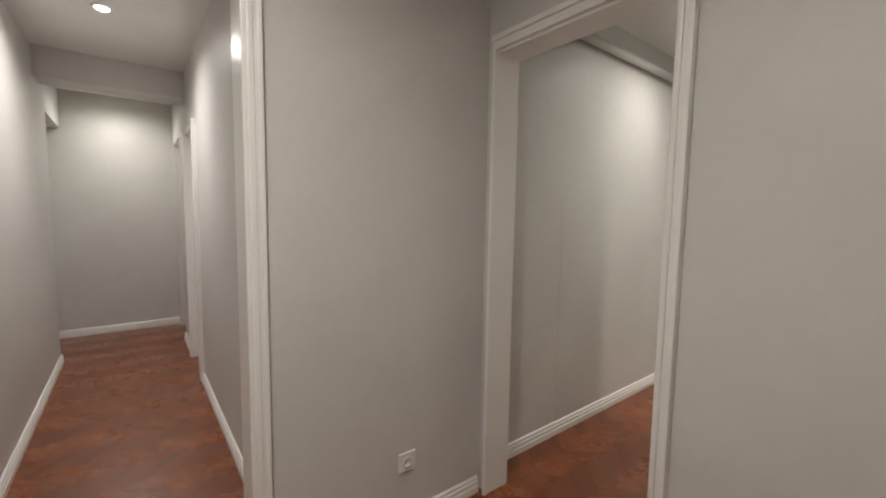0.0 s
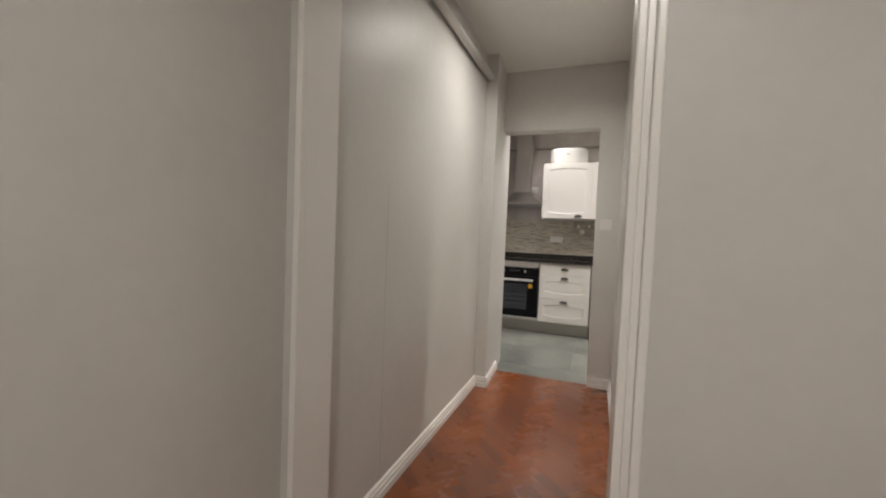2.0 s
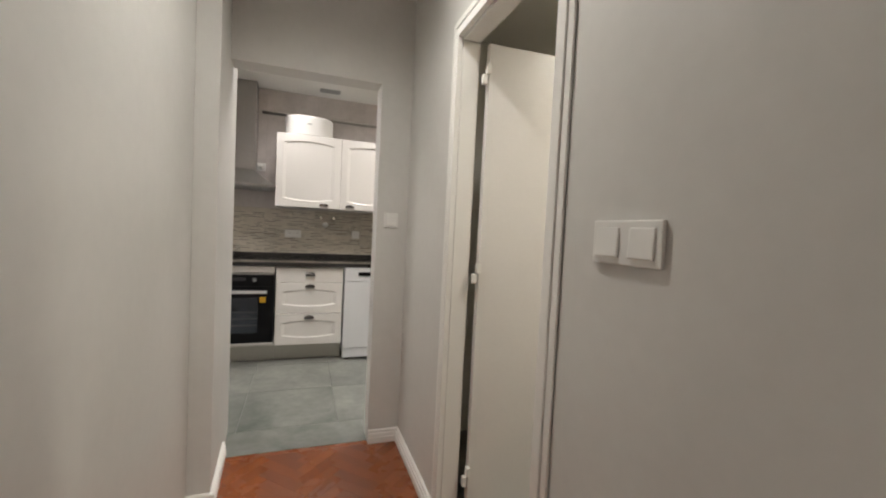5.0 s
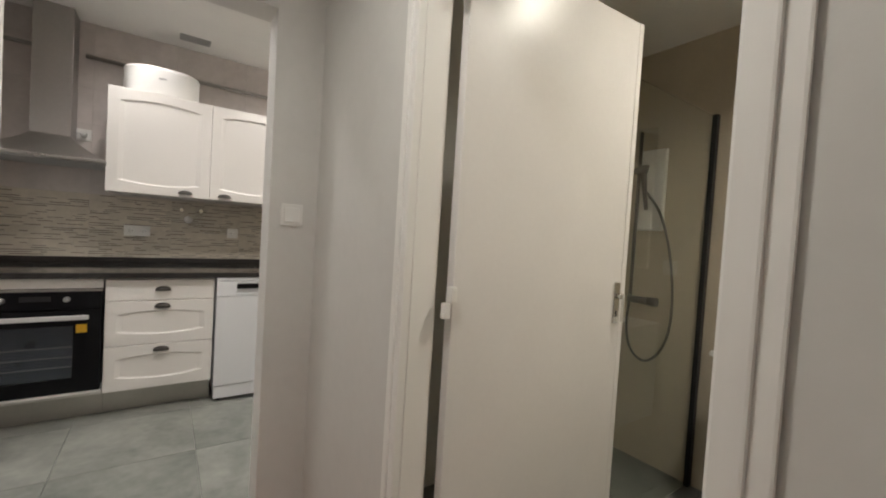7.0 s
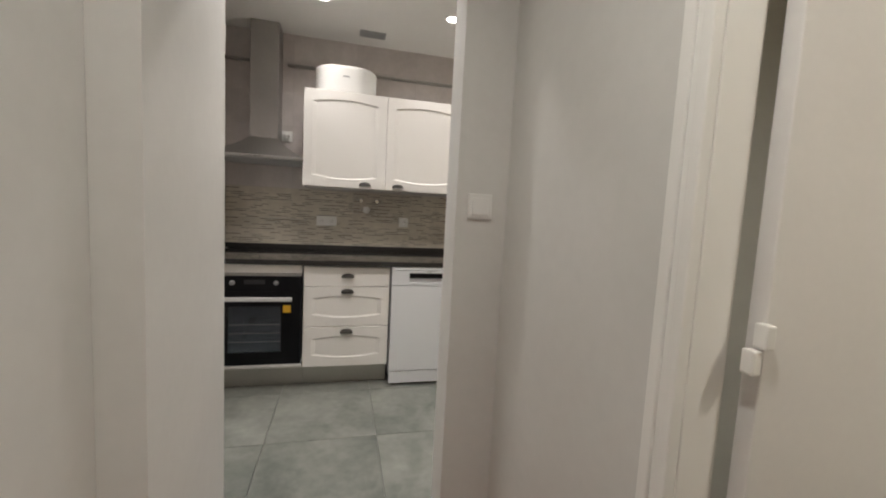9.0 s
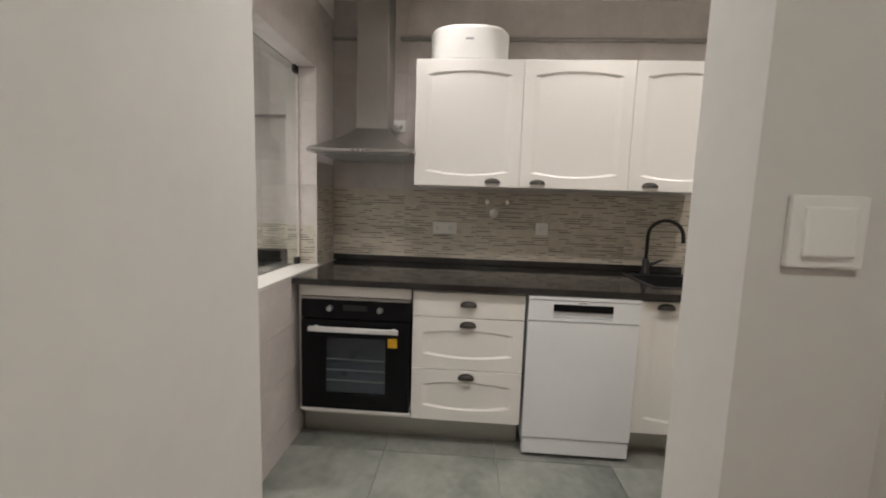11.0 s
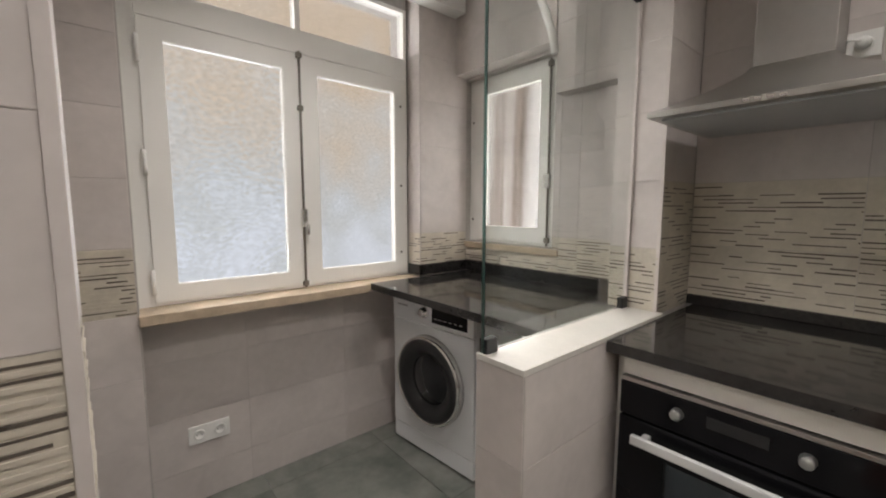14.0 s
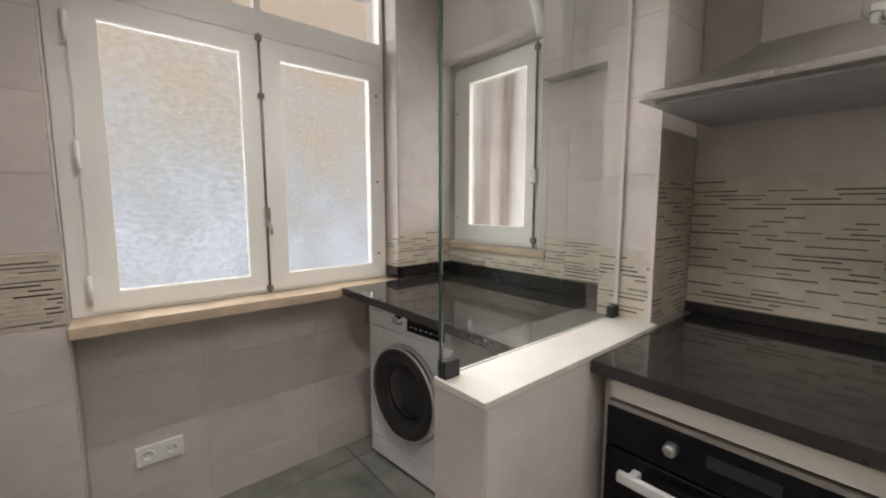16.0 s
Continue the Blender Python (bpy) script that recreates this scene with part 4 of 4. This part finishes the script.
# daylight outside the windows
DAY_1 = backdrop_glow("daylight_courtyard", (0.92, 0.94, 1.0), (0.80, 0.64, 0.48), 0.9, 2.4, 0.86, (0.75, 0.76, 0.76))
DAY_2 = backdrop_glow("daylight_shaft", (0.95, 0.92, 0.92), (0.98, 0.94, 0.9), 1.0, 3.0, 4.2)
structure("backdrop_courtyard", boxes((-3.3, -3.28, 1.0, 7.2, -0.6, 4.2)), DAY_1, "pale daylight in the courtyard outside", "backdrop")
structure("backdrop_shaft", boxes((-2.9, -1.0, 6.0, 6.02, -0.2, 3.6)), DAY_2, "pale daylight in the shaft outside", "backdrop")
fold = bmesh.new()
pts = []
for i in range(101):
    x = -2.84 + i * 0.0135
    pts.append((x, 5.43 + 0.040 * math.sin((x + 2.25) * 2 * math.pi / 0.16)))
va = [[fold.verts.new((x, y + o, z)) for x, y in pts] for o, z in ((0, -0.2), (0, 2.3), (0.006, 2.3), (0.006, -0.2))]
for a, b in zip(va, va[1:] + va[:1]):
    for i in range(100):
        fold.faces.new((a[i], a[i + 1], b[i + 1], b[i])).smooth = True
structure("ground_shaft", boxes((-2.9, -1.0, 5.40, 6.0, -0.3, -0.2)), STONE, "paving at the foot of the light shaft", "ground")
SHEET = bpy.data.materials.new("translucent_sheet")
SHEET.use_nodes = True
_sn, _sl = SHEET.node_tree.nodes, SHEET.node_tree.links
_tr, _df, _mx, _nz, _rp = (_sn.new("ShaderNode" + k) for k in ("BsdfTranslucent", "BsdfDiffuse", "MixShader", "TexNoise", "ValToRGB"))
# upright stripes in the colour deepen the folds' light and shade
_nz.inputs["Scale"].default_value = 1.0
_co, _mp = _sn.new("ShaderNodeTexCoord"), _sn.new("ShaderNodeMapping")
_mp.inputs["Scale"].default_value = (13.0, 13.0, 0.35)
_sl.new(_co.outputs["Object"], _mp.inputs[0])
_sl.new(_mp.outputs[0], _nz.inputs["Vector"])
_rp.color_ramp.elements[0].position, _rp.color_ramp.elements[1].position = 0.36, 0.62
_rp.color_ramp.elements[0].color, _rp.color_ramp.elements[1].color = (0.50, 0.43, 0.39, 1), (0.95, 0.93, 0.92, 1)
_sl.new(_nz.outputs["Fac"], _rp.inputs[0])
for _b in (_tr, _df):
    _sl.new(_rp.outputs[0], _b.inputs["Color"])
_sl.new(_tr.outputs[0], _mx.inputs[1])
_sl.new(_df.outputs[0], _mx.inputs[2])
_mx.inputs[0].default_value = 0.3
_sl.new(_mx.outputs[0], _sn["Material Output"].inputs["Surface"])
solid("corrugated_screen", fold, SHEET, "white corrugated sheet outside the small window", "screen")


# corridor things ----------------------------------------------------------------
solid("wall_pipe", tube(bmesh.new(), [(-0.455, 0.49, 2.408), (-0.455, 2.572, 2.408)], 0.028, 16), PAINT, "painted pipe along the corridor wall", "pipe")


def bathroom_door():
    t = thing("bathroom_door", "white flush wooden door, open into the bathroom", "door", (0.628, 2.169, 0.0), turn=-3.5)
    w = 0.71
    leaf = part("leaf", boxes((0.006, w, -0.032, 0.0, 0.02, 2.025), bevel=0.003), DOOR_WHITE, t)
    part("lipping", boxes((w - 0.022, w, -0.0345, -0.0325, 0.02, 2.025), bevel=0.001, seg=1), DOOR_WHITE, leaf)
    hw = part("door_handle", boxes((w - 0.060, w - 0.030, -0.038, -0.0325, 1.012, 1.150), bevel=0.003), CHROME, leaf, "satin steel handle plate")
    part("spindle", lathe(bmesh.new(), [(0.0, -0.060), (0.009, -0.060), (0.009, -0.036), (0.0, -0.036)], (w - 0.044, 0, 1.105), 1, 16), CHROME, hw)
    part("lever", boxes((w - 0.050, w - 0.038, -0.070, -0.058, 1.022, 1.116), bevel=0.003), CHROME, hw, "flat upright lever")
    part("keyhole", boxes((w - 0.049, w - 0.041, -0.0388, -0.0375, 1.035, 1.055), bevel=0.001, seg=1), BLACK, hw)
    for z in (0.25, 1.10, 1.90):
        part("hinge", boxes((-0.020, -0.002, -0.040, -0.018, z - 0.038, z + 0.002), (-0.006, 0.012, -0.046, -0.022, z + 0.004, z + 0.044), bevel=0.004), GLOSS_WHITE, t, "white painted hinge")


bathroom_door()

# bathroom -----------------------------------------------------------------------
s = thing("shower_screen", "clear glass shower screen with black wall profile", "shower screen", (2.40, 2.285, 0.0))
p = part("pane", boxes((-0.80, 0.0, -0.004, 0.004, 0.012, 1.985)), glass("grey_glass", (0.86, 0.88, 0.84)), s)
p.visible_shadow = False
part("profile", boxes((-0.018, 0.018, -0.015, 0.015, 0.0, 2.0), bevel=0.002), BLACK, s, "black metal wall profile")
DARK_METAL = material("dark_grey_metal", (0.10, 0.10, 0.10), 0.35, 0.6)
sh = thing("shower_set", "dark grey shower set with hose and white column", "shower", (2.418, 2.575, 0.0))
part("column", boxes((-0.03, 0.0, -0.05, 0.11, 1.38, 1.86), bevel=0.01), PLASTIC, sh, "white shower panel")
part("mixer", tube(bmesh.new(), [(-0.055, 0.12, 0.965), (-0.055, -0.02, 0.965)], 0.022), DARK_METAL, sh)
part("mixer_knob", tube(bmesh.new(), [(-0.055, -0.02, 0.965), (-0.055, -0.07, 0.965)], 0.027), DARK_METAL, sh)
part("mixer_stub", tube(bmesh.new(), [(0.0, 0.05, 0.965), (-0.055, 0.05, 0.965)], 0.015), DARK_METAL, sh)
part("rail", tube(bmesh.new(), [(-0.04, 0.10, 0.97), (-0.04, 0.10, 1.97)], 0.011), DARK_METAL, sh)
part("hand_shower", tube(bmesh.new(), [(-0.06, 0.03, 1.50), (-0.075, 0.04, 1.62), (-0.09, 0.045, 1.70), (-0.12, 0.045, 1.735)], [0.012, 0.014, 0.020, 0.045]), DARK_METAL, sh)
arc = [(-0.06, 0.03, 1.60), (-0.06, -0.06, 1.48), (-0.06, -0.13, 1.25), (-0.06, -0.165, 0.95), (-0.06, -0.14, 0.73), (-0.06, -0.04, 0.60), (-0.06, 0.06, 0.64), (-0.06, 0.105, 0.78), (-0.06, 0.09, 0.97)]
for _ in range(2):
    arc = [arc[0]] + [tuple(a[i] * f + b[i] * (1 - f) for i in range(3)) for a, b in zip(arc, arc[1:]) for f in (0.75, 0.25)] + [arc[-1]]
part("hose", tube(bmesh.new(), arc, 0.008, 8), DARK_METAL, sh, "dark flexible shower hose")
vn = thing("vanity_unit", "white wall-hung vanity with two drawers and white top", "vanity", (2.0, 1.30, 0.0))
part("body", boxes((0.022, 0.418, 0.0, 0.76, 0.30, 0.82)), CARCASS, vn)
for z in (0.302, 0.565):
    bm = boxes((0.0, 0.02, 0.003, 0.757, z, z + 0.240), bevel=0.003)
    part("drawer", bm, APPLIANCE, vn)
part("basin_top", boxes((-0.01, 0.418, -0.005, 0.77, 0.822, 0.845), bevel=0.005), PLASTIC, vn, "white basin top")
socket_plate(1, (2.418, 2.10, 1.17), -90, "white wall socket in the bathroom")
mi = thing("bathroom_mirror", "flat wall mirror above the vanity", "mirror", (2.418, 1.62, 1.15))
part("mirror_glass", boxes((-0.012, -0.0005, -0.36, 0.36, 0.0, 0.85), bevel=0.002), material("mirror_silver", (0.85, 0.85, 0.85), 0.03, 1.0, vary=0.005, rough_vary=0.01), mi)


# pieces: wall tiles --------------------------------------------------------------
MESHES = {}


def tile_mesh(w, h, th, mat, bevel=0.0008):
    """A slab lying in x (width) and z (height), its face at y = -th."""
    key = (round(w, 3), round(h, 3), th, mat.name)
    if key not in MESHES:
        bm = bmesh.new()
        b = bevel
        lo = [bm.verts.new(p) for p in ((0, 0, 0), (w, 0, 0), (w, 0, h), (0, 0, h))]
        mid = [bm.verts.new(p) for p in ((0, -th + b, 0), (w, -th + b, 0), (w, -th + b, h), (0, -th + b, h))]
        top = [bm.verts.new(p) for p in ((b, -th, b), (w - b, -th, b), (w - b, -th, h - b), (b, -th, h - b))]
        for a, c in ((lo, mid), (mid, top)):
            for i in range(4):
                bm.faces.new((a[i], a[(i + 1) % 4], c[(i + 1) % 4], c[i]))
        bm.faces.new(top)
        MESHES[key] = finish("tile", bm, mat)
    return MESHES[key]


def band_mesh(w, h, variant):
    """A mosaic tile: a cream slab of stacked courses with thin dark sticks let in between them."""
    key = ("band", round(w, 3), round(h, 3), variant)
    if key not in MESHES:
        rnd = random.Random(variant * 7 + round(w * 1000))
        bm = bmesh.new()
        box(bm, 0, w, -0.0012, 0, 0, h)
        z = 0.004
        while z < h - 0.008:
            x = 0.0015
            while x < w - 0.004:
                x2 = min(w - 0.0015, x + rnd.uniform(0.03, 0.12))
                if rnd.random() < 0.46:
                    y = -0.0018 - rnd.random() * 0.0007
                    box(bm, x, x2, y, -0.0011, z, z + rnd.choice((0.0036, 0.0044, 0.0054)), 1)
                x = x2
            zz = z + 0.0070
            if zz < h - 0.008:
                x = 0.0015
                while x < w - 0.004:
                    x2 = min(w - 0.0015, x + rnd.uniform(0.06, 0.2))
                    box(bm, x, x2 - 0.0006, -0.0022 - rnd.random() * 0.0016, -0.0011, zz, min(h - 0.002, zz + rnd.uniform(0.0050, 0.0075)), 0)
                    x = x2
            z += rnd.uniform(0.0135, 0.0175)
        MESHES[key] = finish("mosaic_tile", bm, [CREAM_STICK, DARK_STICK])
    return MESHES[key]


COURSES = [(-0.092 + 0.253 * k, -0.092 + 0.253 * (k + 1)) for k in range(11)]
COUNT = [0]


def tile_face(parent, axis, plane, sign, u0, u1, z0, z1, holes=(), start=0.0, band=(), width=0.50, mat=None, courses=COURSES, gap=0.0016, th=0.0018):
    """Lays tiles on one face of a wall. axis and plane: the wall's face; sign: the way that it looks along the axis; band: courses that are mosaic."""
    for k, (c0, c1) in enumerate(courses):
        a, b = max(c0, z0), min(c1, z1)
        if b - a < 0.02:
            continue
        n0 = math.floor((u0 - start) / width)
        u = start + n0 * width
        while u < u1 - 0.006:
            p, q = max(u, u0), min(u + width, u1)
            u += width
            if q - p < 0.006:
                continue
            for r0, r1, s0, s1 in wall_cells(p, q, a, b, holes):
                w, h = r1 - r0 - gap, s1 - s0 - gap
                if w < 0.008 or h < 0.012:
                    continue
                COUNT[0] += 1
                me = band_mesh(w, h, COUNT[0] % 5) if k in band else tile_mesh(w, h, th, mat or WALL_TILE)
                ob = new("mosaic_tile" if k in band else "tile", me)
                # the slab's face looks along -y before its turn
                if axis == "y":
                    ob.matrix_basis = pose(r0 + gap / 2, plane, s0 + gap / 2) if sign < 0 else pose(r1 - gap / 2, plane, s0 + gap / 2, 0, 0, 180)
                else:
                    ob.matrix_basis = pose(plane, r0 + gap / 2, s0 + gap / 2, 0, 0, 90) if sign > 0 else pose(plane, r1 - gap / 2, s0 + gap / 2, 0, 0, -90)
                ob.parent = parent


B1, B2 = (4,), (4, 5)
tile_face(wall_back, "y", 5.2375, -1, -0.935, 2.25, 0, 2.65, start=-0.435, band=B2)
tile_face(wall_column, "x", -0.9375, 1, 4.928, 5.235, 0, 2.65, start=4.928, band=B2)
tile_face(wall_column, "y", 4.9225, -1, -1.132, -0.935, 0, 2.12, start=-1.132, band=B1)
tile_face(wall_laundry, "y", 5.1325, -1, -2.2, -1.132, 0, 2.5, [W2, (-2.205, -1.515, 1.07, 1.11)], start=-1.407, band=B1)
tile_face(wall_ledge, "y", 5.0495, -1, -1.50, -1.132, 1.87, 2.5, start=-1.35)
tile_face(wall_west, "x", -2.3325, 1, 3.433, 4.76, 0, 0.874, start=3.828 - 0.5)
tile_face(wall_col_nw, "x", -2.2025, 1, 4.768, 5.13, 0, 2.5, start=4.768, band=B1)
tile_face(wall_col_nw, "y", 4.7625, -1, -2.31, -2.2, 0.93, 2.5, start=-2.31, band=B1)
tile_face(wall_col_sw, "x", -2.2025, 1, 3.19, 3.425, 0, 2.5, start=3.19, band=B1)
tile_face(wall_col_sw, "y", 3.4305, 1, -2.338, -2.2, 0, 0.874, start=-2.338)
tile_face(wall_south, "y", 3.1955, 1, -2.20, -1.093, 0, 2.64, start=-2.20, band=B1)
tile_face(wall_block, "y", 3.2000, 1, -0.914, -0.492, 0, 2.64, start=-0.914, band=B1)
tile_face(wall_pier, "y", 3.3100, 1, -1.090, -0.924, 0, 2.64, start=-1.090, band=B1)
tile_face(wall_pier, "x", -0.9200, 1, 3.204, 3.301, 0, 2.64, start=2.95, band=B1)
tile_face(wall_pier, "x", -1.0900, -1, 3.20, 3.310, 0, 2.64, start=3.00, band=B1)
HALF = [(-0.092 + 0.253 * k, -0.092 + 0.253 * (k + 1)) for k in range(5)]
tile_face(half_wall, "x", -0.9145, 1, 4.108, 4.928, 0, 0.915, start=4.108, courses=HALF)
tile_face(half_wall, "x", -1.0735, -1, 4.108, 4.928, 0, 0.915, start=4.108, courses=HALF)
tile_face(half_wall, "y", 4.1025, -1, -1.076, -0.912, 0, 0.915, start=-1.076, courses=HALF)
structure("trim_tile_edge", boxes((-0.946, -0.934, 4.919, 4.929, 0.93, 2.12), (-0.926, -0.914, 3.300, 3.3155, 0, 2.64)), WALL_TILE, "pale plastic tile edge trim", "trim")

# pieces: floor tiles
def floor_tiles(parent, x0, x1, y0, y1, sx, sy, size, mat, z=-0.008, gap=0.003):
    nx, ny = math.floor((x0 - sx) / size), math.floor((y0 - sy) / size)
    for i in range(nx, nx + 20):
        for j in range(ny, ny + 20):
            a, b, c, d = max(x0, sx + i * size), min(x1, sx + (i + 1) * size), max(y0, sy + j * size), min(y1, sy + (j + 1) * size)
            if b - a < 0.02 or d - c < 0.02:
                continue
            ob = new("floor_tile", tile_mesh(b - a - gap, d - c - gap, 0.008, mat))
            ob.matrix_basis = Matrix(((1, 0, 0, a + gap / 2), (0, 0, 1, c + gap / 2), (0, -1, 0, z), (0, 0, 0, 1)))
            ob.parent = parent


floor_tiles(kitchen_floor, -2.338, 2.25, 2.99, 5.24, -0.395, 3.875, 0.60, FLOOR_TILE)
floor_tiles(bath_floor, 0.60, 2.42, 1.0, 3.1, 0.6, 1.0, 0.60, FLOOR_TILE)
structure("threshold_kitchen", boxes((-0.43, 0.350, 2.962, 2.99, -0.016, 0.002), bevel=0.002), PARQUET, "wooden strip between parquet and kitchen tiles", "threshold")
structure("threshold_stone", boxes((-0.43, 0.350, 2.9905, 3.25, -0.008, 0.004), bevel=0.001, seg=1), FLOOR_TILE, "grey stone strip in the kitchen doorway", "threshold")
structure("threshold_bathroom", boxes((0.50, 0.60, 1.506, 2.178, -0.016, 0.002), bevel=0.002), PARQUET, "wooden strip at the bathroom doorway", "threshold")

# pieces: herringbone parquet
BL, BW = 0.25, 0.0625


def clip_poly(poly, x0, x1, y0, y1):
    for ax, lim, keep in ((0, x0, 1), (0, x1, -1), (1, y0, 1), (1, y1, -1)):
        out = []
        for i, p in enumerate(poly):
            q = poly[(i + 1) % len(poly)]
            dp, dq = (p[ax] - lim) * keep, (q[ax] - lim) * keep
            if dp >= 0:
                out.append(p)
            if dp * dq < 0:
                f = dp / (dp - dq)
                out.append((p[0] + f * (q[0] - p[0]), p[1] + f * (q[1] - p[1])))
        poly = out
        if len(poly) < 3:
            return []
    return poly


def parquet(parent, regions, near):
    """Herringbone blocks over rectangles of the plan; those in the near rectangle are pieces of their own."""
    whole, rest = {}, (bmesh.new(), bmesh.new())
    c = math.sqrt(0.5)
    n = round(BL / BW)
    made = 0
    for i in range(-70, 70):
        for j in range(-30, 30):
            for kind in (0, 1):
                # a herringbone on a square grid of block widths, turned by 45 degrees
                gx, gy = (i + j * n + (0 if kind == 0 else n)), (i - j * n + (0 if kind == 0 else 1 - n))
                w, h = (BL, BW) if kind == 0 else (BW, BL)
                x, y = gx * BW, gy * BW
                g = 0.0003
                quad = [(x + g, y + g), (x + w - g, y + g), (x + w - g, y + h - g), (x + g, y + h - g)]
                quad = [((p - q) * c, (p + q) * c) for p, q in quad]
                mx, my = sum(p[0] for p in quad) / 4, sum(p[1] for p in quad) / 4
                if not any(r[0] - 0.2 < mx < r[1] + 0.2 and r[2] - 0.2 < my < r[3] + 0.2 for r in regions):
                    continue
                for r in regions:
                    poly = clip_poly(quad, *r)
                    if not poly:
                        continue
                    full = len(poly) == 4 and all(r[0] < p[0] < r[1] and r[2] < p[1] < r[3] for p in quad)
                    if full and near[0] < mx < near[1] and near[2] < my < near[3] and made < 300:
                        if kind not in whole:
                            bm = prism(bmesh.new(), [(p[0] - mx, p[1] - my) for p in poly], -0.016, 0.0)
                            whole[kind] = finish("parquet_block", bm, (PARQUET, PARQUET_CROSS)[kind])
                        ob = new("parquet_block", whole[kind])
                        ob.location = (mx, my, random.uniform(-0.0006, 0.0))
                        ob.parent = parent
                        made += 1
                    else:
                        prism(rest[kind], poly, -0.016, random.uniform(-0.0006, 0.0))
    for bm, m in zip(rest, (PARQUET_REST, PARQUET_CROSS_REST)):
        tagged(part("parquet_blocks", bm, m, parent), kind="stuff")


# cross-laid blocks: a darker copy, their duller reflection put into the colour
PARQUET_CROSS = material("parquet_wood_cross_shade", (0.225, 0.064, 0.019), 0.33, cloud=0.25, vary=0.0, scale=7, grain=50, bump=0.12, bump_scale=90, piece=0.9, stain=(0.135, 0.036, 0.011), coat=0.3)


def island_copy(m):
    """The same wood, toned block by block inside one joined mesh."""
    c = m.copy()
    geo = c.node_tree.nodes.new("ShaderNodeNewGeometry")
    for k in list(c.node_tree.links):
        if k.from_node.type == "OBJECT_INFO":
            to = k.to_socket
            c.node_tree.links.remove(k)
            c.node_tree.links.new(geo.outputs["Random Per Island"], to)
    return c


PARQUET_REST, PARQUET_CROSS_REST = island_copy(PARQUET), island_copy(PARQUET_CROSS)
parquet(bpy.data.objects["floor"], [(-0.489, 0.529, 0.36, 2.962), (-4.70, 2.35, -1.50, 0.36), (-4.70, -3.78, -1.80, -1.50)], (-0.489, 0.499, 0.4, 2.962))
